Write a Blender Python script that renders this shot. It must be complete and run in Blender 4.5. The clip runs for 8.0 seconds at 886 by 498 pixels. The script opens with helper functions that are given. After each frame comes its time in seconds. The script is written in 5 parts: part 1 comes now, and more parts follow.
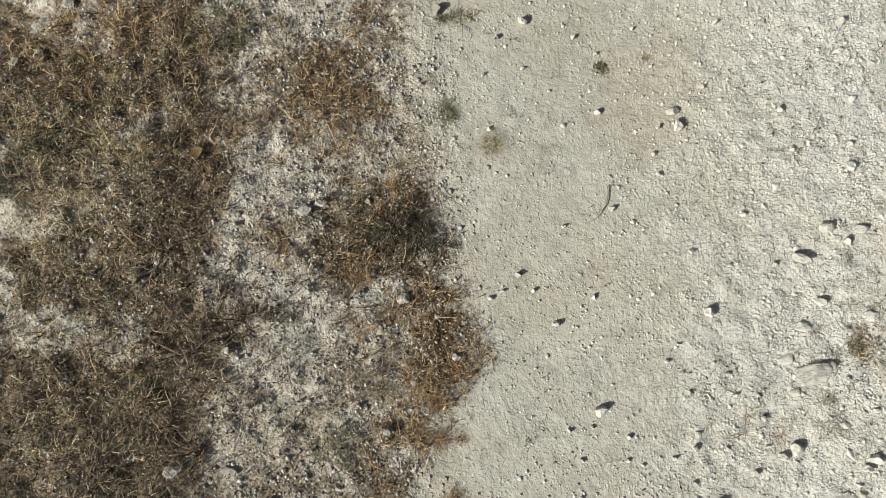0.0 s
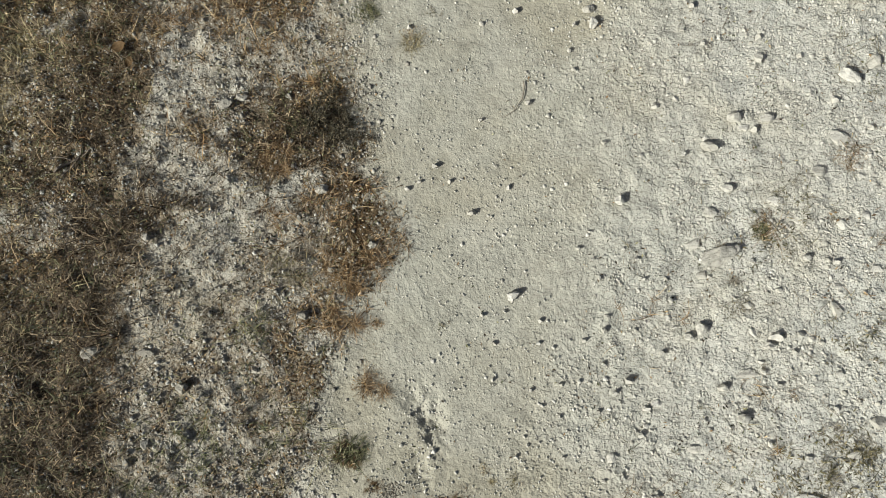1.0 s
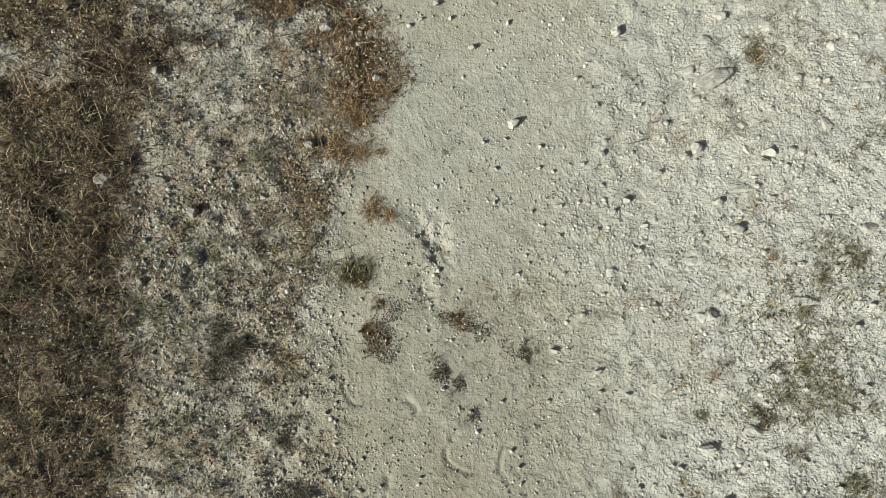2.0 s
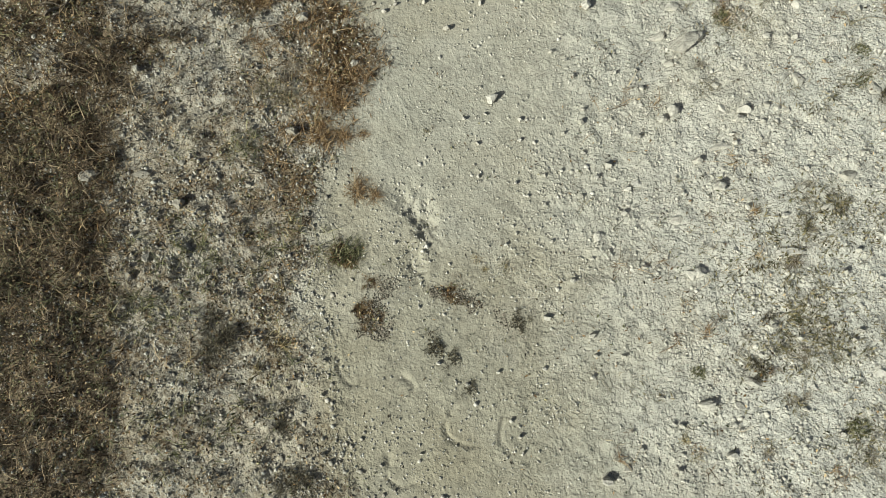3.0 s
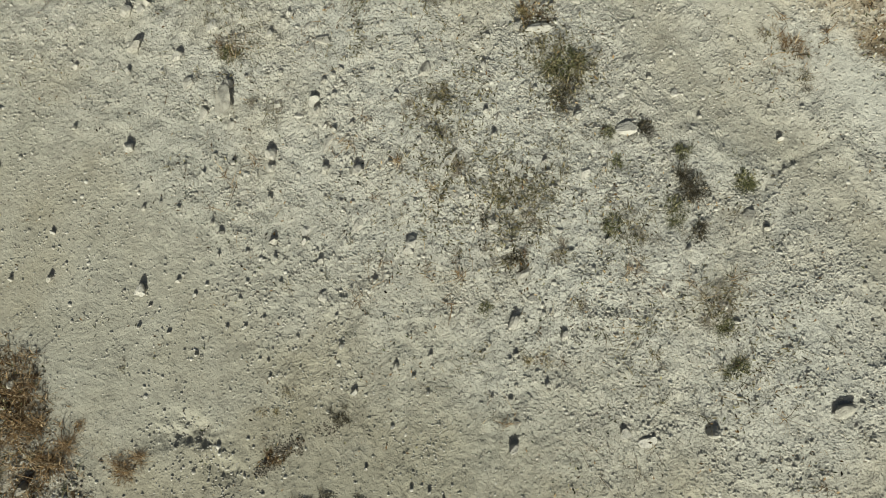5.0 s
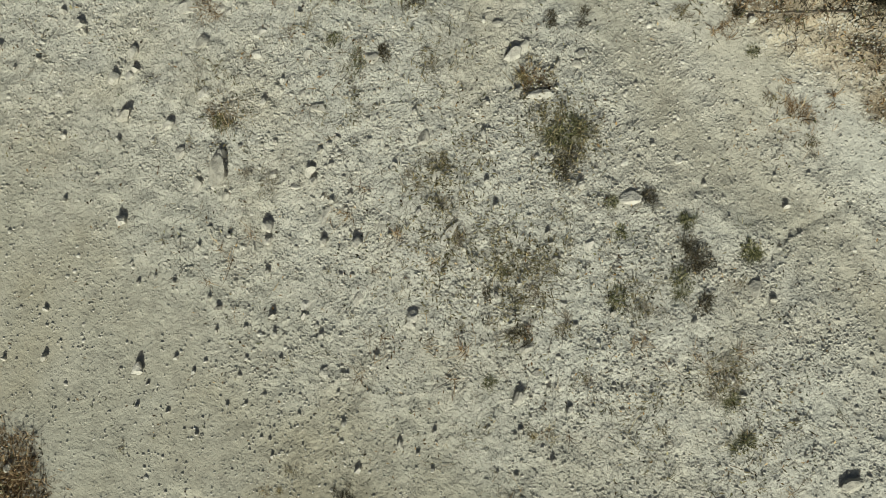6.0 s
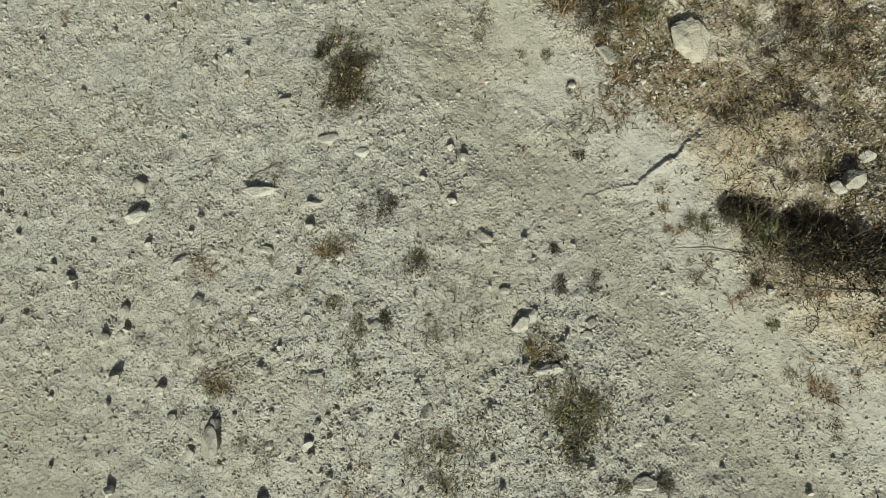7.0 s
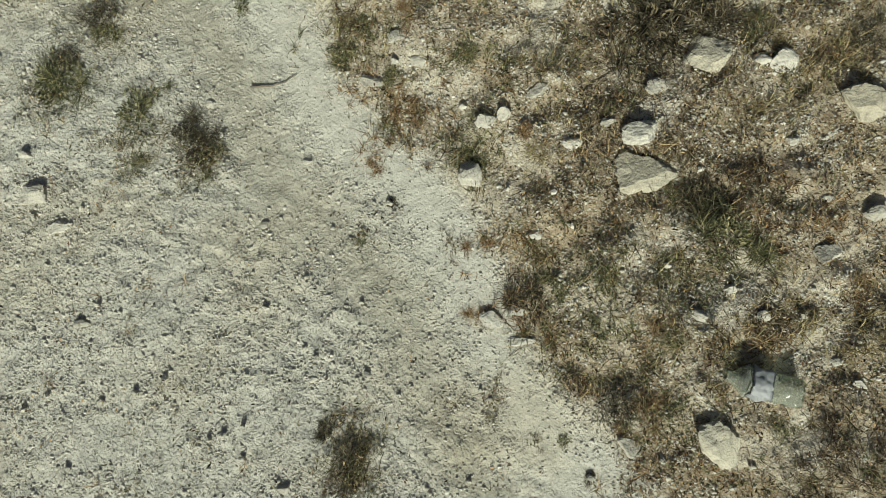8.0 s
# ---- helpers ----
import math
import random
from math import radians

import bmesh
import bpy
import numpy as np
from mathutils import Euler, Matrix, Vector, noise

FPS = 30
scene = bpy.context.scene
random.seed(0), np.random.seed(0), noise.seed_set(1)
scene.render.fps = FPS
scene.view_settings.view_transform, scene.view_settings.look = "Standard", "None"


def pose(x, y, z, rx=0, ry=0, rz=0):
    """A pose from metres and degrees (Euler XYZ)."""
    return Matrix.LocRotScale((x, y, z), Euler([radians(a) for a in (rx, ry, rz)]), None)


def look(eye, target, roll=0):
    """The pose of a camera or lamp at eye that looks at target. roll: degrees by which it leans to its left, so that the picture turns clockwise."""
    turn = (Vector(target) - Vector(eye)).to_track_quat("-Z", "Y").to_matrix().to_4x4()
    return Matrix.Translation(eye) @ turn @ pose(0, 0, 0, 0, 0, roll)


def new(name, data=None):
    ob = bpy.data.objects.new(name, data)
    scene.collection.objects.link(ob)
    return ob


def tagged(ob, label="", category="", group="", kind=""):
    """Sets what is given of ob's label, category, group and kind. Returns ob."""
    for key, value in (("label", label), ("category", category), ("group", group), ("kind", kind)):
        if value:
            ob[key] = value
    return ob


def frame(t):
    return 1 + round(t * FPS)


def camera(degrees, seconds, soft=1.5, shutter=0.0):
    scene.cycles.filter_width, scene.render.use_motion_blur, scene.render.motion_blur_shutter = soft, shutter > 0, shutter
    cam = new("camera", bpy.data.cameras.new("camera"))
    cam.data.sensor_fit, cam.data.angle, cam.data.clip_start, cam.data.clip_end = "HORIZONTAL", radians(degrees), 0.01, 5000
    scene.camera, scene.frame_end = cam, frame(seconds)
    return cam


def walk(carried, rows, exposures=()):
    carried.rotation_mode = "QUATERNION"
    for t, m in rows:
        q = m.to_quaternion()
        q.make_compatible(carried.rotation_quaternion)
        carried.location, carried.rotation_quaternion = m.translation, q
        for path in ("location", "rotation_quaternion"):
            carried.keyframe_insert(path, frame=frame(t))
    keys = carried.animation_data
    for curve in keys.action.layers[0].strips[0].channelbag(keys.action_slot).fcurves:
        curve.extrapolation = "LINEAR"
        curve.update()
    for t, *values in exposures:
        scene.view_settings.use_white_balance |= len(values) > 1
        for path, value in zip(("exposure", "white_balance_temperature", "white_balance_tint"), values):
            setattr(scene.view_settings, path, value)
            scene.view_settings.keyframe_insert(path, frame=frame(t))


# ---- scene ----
cam = camera(75.0, 8.0, soft=0.7)
ROWS = [
    (0.0, 0.0000, 0.0000, 1.5999, 8.073, 3.885, 0.002),
    (0.2, 0.1092, -0.0259, 1.5946, 8.344, 3.812, -0.056),
    (0.5, 0.1848, -0.1063, 1.5805, 8.357, 3.697, -0.087),
    (0.7, 0.2100, -0.1693, 1.5779, 8.170, 3.618, -0.099),
    (1.0, 0.2218, -0.3079, 1.5724, 8.094, 3.581, -0.070),
    (1.5, 0.2060, -0.5547, 1.5681, 7.394, 3.516, -0.028),
    (1.7, 0.2067, -0.6565, 1.5637, 7.271, 3.532, 0.032),
    (2.8, 0.1968, -0.9168, 1.5355, 10.097, 3.569, -4.436),
    (3.0, 0.2188, -0.9146, 1.5380, 9.945, 3.634, -4.390),
    (3.2, 0.3042, -0.9203, 1.5361, 9.862, 3.659, -4.389),
    (3.5, 0.4739, -0.9400, 1.5220, 9.981, 3.099, -4.485),
    (4.0, 0.6248, -0.9614, 1.5063, 10.267, 2.532, -8.765),
    (4.2, 0.6676, -0.9662, 1.5053, 9.668, 2.770, -18.788),
    (4.3, 0.6860, -0.9700, 1.5046, 9.266, 3.003, -25.082),
    (4.5, 0.7063, -0.9831, 1.4972, 8.675, 3.053, -37.404),
    (4.7, 0.7254, -0.9925, 1.4942, 7.685, 3.128, -49.264),
    (5.0, 0.7480, -0.9850, 1.4940, 6.000, 2.800, -57.300),
    (5.8, 0.8619, -0.8811, 1.4936, 4.430, 2.163, -58.323),
    (6.0, 0.9341, -0.8465, 1.4889, 4.500, 2.378, -58.249),
    (6.5, 1.1689, -0.6997, 1.4801, 5.245, 2.496, -58.186),
    (7.0, 1.4990, -0.4889, 1.4783, 5.852, 2.562, -58.079),
    (7.5, 1.8855, -0.2324, 1.4792, 6.249, 2.491, -58.095),
    (8.0, 2.3132, 0.0502, 1.4839, 6.570, 2.468, -57.949),
]
walk(cam, [(t, pose(*p)) for t, *p in ROWS], [
    (0.0, 0.43, 6050, 8),
    (1.0, 0.27, 6030, 5),
    (1.5, 0.22, 6030, 4),
    (3.5, 0.22, 6240, -1),
    (4.5, -0.01, 6350, -1),
    (6.5, -0.14, 6350, -3),
    (7.2, -0.16, 6340, -4),
    (8.0, -0.03, 6320, -5),
])

# ---- daylight ----
SUN_AZ, SUN_EL = 238.5, 34.0
world = bpy.data.worlds.new("sky")
scene.world = world
world.use_nodes = True
wn = world.node_tree.nodes
sky = wn.new("ShaderNodeTexSky")
sky.sky_type, sky.sun_disc = "NISHITA", False
sky.air_density, sky.dust_density, sky.ozone_density = 0.7, 5.0, 0.3
sky.sun_elevation, sky.sun_rotation = radians(SUN_EL), radians(SUN_AZ)
wn["Background"].inputs["Strength"].default_value = 0.05
world.node_tree.links.new(sky.outputs["Color"], wn["Background"].inputs["Color"])
sun = new("sun", bpy.data.lights.new("sun", "SUN"))
sun.data.energy, sun.data.angle, sun.data.color = 5.0, radians(0.5), (1.0, 0.955, 0.885)
sun_way = Vector((math.sin(radians(SUN_AZ)) * math.cos(radians(SUN_EL)), math.cos(radians(SUN_AZ)) * math.cos(radians(SUN_EL)), math.sin(radians(SUN_EL))))
sun.matrix_world = look(sun_way * 20, (0, 0, 0))


# ---- materials ----
def graph(name, rough=0.9, spec=0.2):
    m = bpy.data.materials.new(name)
    m.use_nodes = True
    nt = m.node_tree
    b = nt.nodes["Principled BSDF"]
    b.inputs["Roughness"].default_value = rough
    b.inputs["Specular IOR Level"].default_value = spec
    return m, nt, b


def node(nt, kind, **values):
    n = nt.nodes.new(kind)
    for key, v in values.items():
        n.inputs[key.replace("_", " ")].default_value = v
    return n


def blend(nt, fac, a, b, mode="MIX"):
    n = nt.nodes.new("ShaderNodeMix")
    n.data_type, n.blend_type = "RGBA", mode
    for socket, v in ((n.inputs[0], fac), (n.inputs[6], a), (n.inputs[7], b)):
        if isinstance(v, (int, float)):
            socket.default_value = v
        elif isinstance(v, tuple):
            socket.default_value = (*v, 1.0)
        else:
            nt.links.new(v, socket)
    return n.outputs[2]


def ramp(nt, source, stops):
    n = nt.nodes.new("ShaderNodeValToRGB")
    while len(n.color_ramp.elements) < len(stops):
        n.color_ramp.elements.new(0.5)
    for e, (at, c) in zip(n.color_ramp.elements, stops):
        e.position = at
        e.color = (*c, 1.0) if isinstance(c, tuple) else (c, c, c, 1.0)
    nt.links.new(source, n.inputs[0])
    return n.outputs[0]


def noise_at(nt, scale, detail=4.0, rough=0.55):
    c = nt.nodes.new("ShaderNodeTexCoord")
    n = node(nt, "ShaderNodeTexNoise", Scale=scale, Detail=detail, Roughness=rough)
    nt.links.new(c.outputs["Object"], n.inputs["Vector"])
    return n.outputs["Fac"]


def attribute(nt, name):
    n = nt.nodes.new("ShaderNodeAttribute")
    n.attribute_name = name
    return n.outputs["Fac"]


def soil_material():
    m, nt, b = graph("pale_limestone_soil", 0.95, 0.1)
    broad = ramp(nt, noise_at(nt, 2.2, 3), [(0.36, (0.475, 0.445, 0.360)), (0.50, (0.50, 0.48, 0.41)), (0.64, (0.495, 0.480, 0.412))])
    mid = ramp(nt, noise_at(nt, 22, 6, 0.75), [(0.30, 0.70), (0.5, 0.98), (0.70, 1.13)])
    packed = ramp(nt, attribute(nt, "packed"), [(0.0, (1.0, 1.0, 1.0)), (1.0, (0.64, 0.62, 0.55))])
    c = blend(nt, 1.0, blend(nt, 1.0, broad, mid, "MULTIPLY"), packed, "MULTIPLY")
    fine = ramp(nt, noise_at(nt, 130, 4, 0.7), [(0.30, 0.68), (0.44, 1.00), (0.72, 1.14)])
    c = blend(nt, attribute(nt, "coarse"), c, blend(nt, 1.0, c, fine, "MULTIPLY"))
    flecks = ramp(nt, noise_at(nt, 210, 2, 0.5), [(0.67, 0.0), (0.72, 1.0)])
    c = blend(nt, blend(nt, 1.0, flecks, attribute(nt, "broken"), "MULTIPLY"), c, (0.17, 0.15, 0.105))
    # plant litter, its colour lowered to near black for shade between stalks
    shaded_litter = ramp(nt, noise_at(nt, 45, 5, 0.7), [(0.36, (0.034, 0.022, 0.010)), (0.5, (0.075, 0.050, 0.025)), (0.68, (0.18, 0.135, 0.08))])
    spread = nt.nodes.new("ShaderNodeMath")
    spread.operation = "MULTIPLY_ADD"
    spread.inputs[1].default_value = 1.3
    nt.links.new(attribute(nt, "litter"), spread.inputs[0])
    nt.links.new(noise_at(nt, 75, 5, 0.7), spread.inputs[2])
    c = blend(nt, ramp(nt, spread.outputs[0], [(0.66, 0.0), (0.92, 1.0)]), c, shaded_litter)
    earth = ramp(nt, noise_at(nt, 30, 4), [(0.3, (0.40, 0.32, 0.21)), (0.7, (0.53, 0.46, 0.34))])
    c = blend(nt, attribute(nt, "ochre"), c, earth)
    nt.links.new(c, b.inputs["Base Color"])
    small = node(nt, "ShaderNodeBump", Distance=0.0075)
    loose = nt.nodes.new("ShaderNodeMath")
    loose.operation = "MULTIPLY_ADD"
    loose.inputs[1].default_value, loose.inputs[2].default_value = 0.7, 0.20
    nt.links.new(attribute(nt, "coarse"), loose.inputs[0])
    nt.links.new(loose.outputs[0], small.inputs["Strength"])
    nt.links.new(noise_at(nt, 75, 4, 0.6), small.inputs["Height"])
    last = small
    for scale, depth, share, floor in ((9.0, 0.0050, -0.16, 0.32), (24.0, 0.0060, 0.60, 0.16), (52.0, 0.0036, 0.55, 0.10)):
        crust = node(nt, "ShaderNodeBump", Distance=depth)
        firm = nt.nodes.new("ShaderNodeMath")
        firm.operation = "MULTIPLY_ADD"
        firm.inputs[1].default_value, firm.inputs[2].default_value = share, floor
        nt.links.new(attribute(nt, "coarse"), firm.inputs[0])
        nt.links.new(firm.outputs[0], crust.inputs["Strength"])
        nt.links.new(ramp(nt, noise_at(nt, scale, 6, 0.62), [(0.42, 0.0), (0.46, 0.5), (0.53, 0.52), (0.57, 1.0)]), crust.inputs["Height"])
        nt.links.new(last.outputs["Normal"], crust.inputs["Normal"])
        last = crust
    # half-sunk grains of several sizes, lying in drifts
    coord = nt.nodes.new("ShaderNodeTexCoord")
    warp = nt.nodes.new("ShaderNodeVectorMath")
    warp.operation = "MULTIPLY_ADD"
    wobble = node(nt, "ShaderNodeTexNoise", Scale=130.0, Detail=2.0)
    nt.links.new(coord.outputs["Object"], wobble.inputs["Vector"])
    nt.links.new(wobble.outputs["Color"], warp.inputs[0])
    warp.inputs[1].default_value = (0.006, 0.006, 0.006)
    nt.links.new(coord.outputs["Object"], warp.inputs[2])
    for scale, depth, share, floor, few in ((48.0, 0.0085, 0.26, 0.10, 0.66), (85.0, 0.0060, 0.38, 0.22, 0.52), (145.0, 0.0036, 0.32, 0.20, 0.46)):
        cells = node(nt, "ShaderNodeTexVoronoi", Scale=scale, Randomness=1.0)
        nt.links.new(warp.outputs[0], cells.inputs["Vector"])
        dome = ramp(nt, cells.outputs["Distance"], [(0.0, 1.0), (0.28, 0.82), (0.48, 0.0)])
        grey = nt.nodes.new("ShaderNodeSeparateColor")
        nt.links.new(cells.outputs["Color"], grey.inputs[0])
        chosen = ramp(nt, grey.outputs[0], [(few, 0.0), (min(1.0, few + 0.4), 1.0)])
        drift = ramp(nt, noise_at(nt, 0.11 * scale, 3, 0.6), [(0.38, 0.15), (0.56, 1.0)])
        grit = node(nt, "ShaderNodeBump", Distance=depth)
        strength = nt.nodes.new("ShaderNodeMath")
        strength.operation = "MULTIPLY_ADD"
        strength.inputs[1].default_value, strength.inputs[2].default_value = share, floor
        strength.use_clamp = True
        nt.links.new(attribute(nt, "coarse"), strength.inputs[0])
        nt.links.new(strength.outputs[0], grit.inputs["Strength"])
        nt.links.new(blend(nt, 1.0, blend(nt, 1.0, dome, chosen, "MULTIPLY"), drift, "MULTIPLY"), grit.inputs["Height"])
        nt.links.new(last.outputs["Normal"], grit.inputs["Normal"])
        last = grit
    nt.links.new(last.outputs["Normal"], b.inputs["Normal"])
    return m


def rock_material(name, low, high, island=False):
    m, nt, b = graph(name, 0.9, 0.2)
    if island:
        pick = nt.nodes.new("ShaderNodeNewGeometry").outputs["Random Per Island"]
    else:
        pick = nt.nodes.new("ShaderNodeObjectInfo").outputs["Random"]
    base = ramp(nt, pick, [(0.0, low), (0.6, tuple((p + q) / 2 for p, q in zip(low, high))), (1.0, high)])
    stain = ramp(nt, noise_at(nt, 60, 5, 0.65), [(0.3, 0.62), (0.5, 0.98), (0.8, 1.1)])
    c = blend(nt, 1.0, base, stain, "MULTIPLY")
    nt.links.new(c, b.inputs["Base Color"])
    bump = node(nt, "ShaderNodeBump", Strength=0.8, Distance=0.004)
    nt.links.new(noise_at(nt, 180, 5, 0.6), bump.inputs["Height"])
    nt.links.new(bump.outputs["Normal"], b.inputs["Normal"])
    return m


def plant_material(name, *tones):
    m, nt, b = graph(name, 0.75, 0.25)
    pick = nt.nodes.new("ShaderNodeNewGeometry").outputs["Random Per Island"]
    c = ramp(nt, pick, [(n / max(1, len(tones) - 1), t) for n, t in enumerate(tones)])
    c = blend(nt, 1.0, c, ramp(nt, noise_at(nt, 90, 3), [(0.3, 0.75), (0.7, 1.15)]), "MULTIPLY")
    nt.links.new(c, b.inputs["Base Color"])
    return m


SOIL = soil_material()
STONE = rock_material("pale_limestone", (0.40, 0.375, 0.31), (0.56, 0.53, 0.455))
GRAVEL = rock_material("limestone_gravel", (0.38, 0.355, 0.29), (0.61, 0.58, 0.50), True)
WEATHERED = rock_material("weathered_limestone", (0.27, 0.245, 0.195), (0.42, 0.39, 0.32))
BOULDER = rock_material("cream_limestone", (0.38, 0.345, 0.26), (0.50, 0.465, 0.37))
RUBBLE = rock_material("ochre_rubble", (0.27, 0.23, 0.155), (0.54, 0.49, 0.37), True)
STONE_BITS = rock_material("limestone_bits", (0.33, 0.30, 0.235), (0.54, 0.51, 0.43), True)
GRIT = rock_material("mixed_grit", (0.42, 0.395, 0.325), (0.60, 0.57, 0.49), True)
CRUMBLED = rock_material("weathered_crumbs", (0.28, 0.255, 0.205), (0.47, 0.44, 0.37), True)
CRUMB = rock_material("dark_crumbs", (0.08, 0.07, 0.05), (0.36, 0.32, 0.25), True)
GRASS = {
    "brown": plant_material("brown_dry_grass", (0.046, 0.024, 0.009), (0.125, 0.070, 0.026), (0.28, 0.178, 0.075), (0.54, 0.42, 0.24)),
    # dark brown grass, tones lowered further to paint in the mat's shaded gaps
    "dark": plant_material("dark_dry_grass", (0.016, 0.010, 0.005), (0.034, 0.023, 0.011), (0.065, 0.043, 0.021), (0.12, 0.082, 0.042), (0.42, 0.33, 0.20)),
    "red": plant_material("reddish_dry_grass", (0.065, 0.036, 0.014), (0.15, 0.09, 0.038), (0.27, 0.175, 0.08), (0.46, 0.36, 0.22)),
    "straw": plant_material("straw", (0.07, 0.054, 0.022), (0.155, 0.12, 0.052), (0.32, 0.26, 0.125), (0.56, 0.475, 0.28)),
    "olive": plant_material("olive_grass", (0.028, 0.031, 0.013), (0.070, 0.074, 0.030), (0.145, 0.140, 0.060), (0.38, 0.34, 0.19)),
    "dusk": plant_material("dark_weed", (0.016, 0.014, 0.008), (0.036, 0.031, 0.018), (0.07, 0.06, 0.034), (0.22, 0.18, 0.11)),
    "grey": plant_material("grey_dry_weed", (0.09, 0.075, 0.052), (0.17, 0.14, 0.098), (0.27, 0.23, 0.16), (0.36, 0.32, 0.24)),
    "weed": plant_material("faded_weed", (0.045, 0.042, 0.018), (0.10, 0.088, 0.038), (0.18, 0.15, 0.075), (0.32, 0.27, 0.15)),
    "green": plant_material("green_leaf", (0.038, 0.048, 0.017), (0.072, 0.082, 0.030), (0.12, 0.122, 0.052), (0.24, 0.215, 0.11)),
}
TWIG = plant_material("dry_twig", (0.14, 0.11, 0.08), (0.24, 0.20, 0.15))


# ---- fields over the ground ----
LATTICE = np.random.RandomState(7).rand(256, 256)


def step(v):
    v = np.clip(v, 0, 1)
    return v * v * (3 - 2 * v)


def ripple(x, y, size, seed=0):
    """Smooth noise of 0 to 1 with cells of that size in metres."""
    u, v = np.asarray(x) / size + 17.3 * seed, np.asarray(y) / size + 9.1 * seed
    i, j = np.floor(u).astype(int), np.floor(v).astype(int)
    a, b = u - i, v - j
    a, b = a * a * (3 - 2 * a), b * b * (3 - 2 * b)
    at = lambda p, q: LATTICE[p % 256, q % 256]
    value = (at(i, j) * (1 - a) + at(i + 1, j) * a) * (1 - b) + (at(i, j + 1) * (1 - a) + at(i + 1, j + 1) * a) * b
    return 0.5 + (value - 0.5) * step(1.6 - 0.48 * outside(x, y) / size)


def outside(x, y):
    """Metres beyond the stretch along the way that is built in full."""
    return np.hypot(np.maximum(0, np.abs(np.asarray(x) - 1.05) - 2.70), np.maximum(0, np.abs(np.asarray(y) + 0.2) - 2.0))


def layers(x, y, size, seed=0, count=3):
    return sum(ripple(x, y, size / 2**n, seed + n) * 0.5**n for n in range(count)) / sum(0.5**n for n in range(count))


def left_edge(y):
    return -0.12 + 0.06 * np.sin(3.1 * y + 0.4)


def mass_edge(y):
    return -0.72 + 0.05 * np.sin(4.0 * y) - 0.04 * step((-y - 0.6) / 0.6)


def right_edge(y):
    return 2.40 + 0.93 * np.tanh(y / 2.0) + 0.04 * np.sin(7.0 * y)


PATCHES = []


def patch(x, y, rx, ry, turn, density, kind):
    PATCHES.append((x, y, rx, ry, radians(turn), density, kind))


patch(-0.88, 0.37, 0.143, 0.303, 0, 0.90, "dark")
patch(-0.81, -0.02, 0.169, 0.231, 0, 0.90, "dark")
patch(-0.91, -0.29, 0.195, 0.165, 0, 0.90, "dark")
patch(-0.83, 0.72, 0.131, 0.181, 0, 0.70, "brown")
patch(-1.24, 0.10, 0.141, 0.141, 0, 0.50, "straw")
patch(-1.14, -0.23, 0.167, 0.197, 0, 0.50, "straw")
patch(-1.17, 0.41, 0.177, 0.193, 0, 0.60, "straw")
patch(-1.24, 0.77, 0.199, 0.182, 0, 0.60, "brown")
patch(-1.12, 0.92, 0.201, 0.100, 0, 0.60, "brown")
patch(-0.43, 0.71, 0.181, 0.148, 0, 0.75, "brown")
patch(-0.50, 0.56, 0.146, 0.081, 0, 0.45, "brown")
patch(-0.33, 0.24, 0.205, 0.150, 0, 1.00, "dark")
patch(-0.26, 0.39, 0.096, 0.080, 0, 0.60, "brown")
patch(-0.13, -0.09, 0.122, 0.153, 0, 0.72, "red")
patch(-0.19, 0.06, 0.124, 0.077, 0, 0.65, "red")
patch(-0.23, -0.23, 0.136, 0.060, 0, 0.50, "red")
patch(-0.33, -0.13, 0.092, 0.061, 0, 0.60, "grey")
patch(-0.70, 0.90, 0.117, 0.100, 0, 0.50, "olive")
patch(-0.05, 0.93, 0.067, 0.042, 0, 0.50, "olive")
patch(-0.64, 0.67, 0.065, 0.098, 0, 0.40, "brown")
patch(-0.57, 0.26, 0.063, 0.079, 0, 0.40, "brown")
patch(-0.35, 0.94, 0.117, 0.067, 0, 0.50, "brown")
patch(-0.73, 0.01, 0.144, 0.096, 0, 0.90, "dark")
patch(-0.96, -0.28, 0.219, 0.187, 0, 0.90, "dark")
patch(-0.93, -0.55, 0.199, 0.168, 0, 1.00, "dark")
patch(-0.90, -0.77, 0.195, 0.180, 0, 1.00, "dark")
patch(-0.93, -0.99, 0.192, 0.162, 0, 0.90, "dark")
patch(-0.28, -0.62, 0.107, 0.061, 0, 0.50, "olive")
patch(-0.12, -0.62, 0.061, 0.043, 0, 0.70, "olive")
patch(-0.57, -0.56, 0.092, 0.061, 0, 0.40, "olive")
patch(-0.37, -0.50, 0.046, 0.039, 0, 0.60, "dark")
patch(-0.49, -0.85, 0.075, 0.075, 0, 0.50, "dark")
patch(-0.27, -0.36, 0.093, 0.078, 0, 0.60, "red")
patch(-0.41, -0.25, 0.079, 0.047, 0, 0.40, "grey")
patch(-0.56, -1.05, 0.147, 0.074, 0, 0.40, "olive")
patch(-0.69, -0.76, 0.075, 0.075, 0, 0.30, "olive")
patch(-0.41, -0.70, 0.106, 0.061, 0, 0.30, "grey")
patch(0.98, -0.08, 0.094, 0.062, 0, 0.25, "weed")
patch(0.96, -0.79, 0.118, 0.059, 0, 0.30, "weed")
patch(1.08, -0.91, 0.130, 0.087, 0, 0.40, "weed")
patch(1.05, -0.65, 0.119, 0.074, 0, 0.30, "weed")
patch(1.44, -0.84, 0.076, 0.098, -49, 0.60, "weed")
patch(1.34, -0.87, 0.053, 0.045, -49, 0.60, "weed")
patch(1.16, -0.64, 0.123, 0.069, -49, 0.35, "weed")
patch(1.04, -0.76, 0.121, 0.061, -49, 0.35, "weed")
patch(1.03, -0.95, 0.119, 0.075, -49, 0.45, "weed")
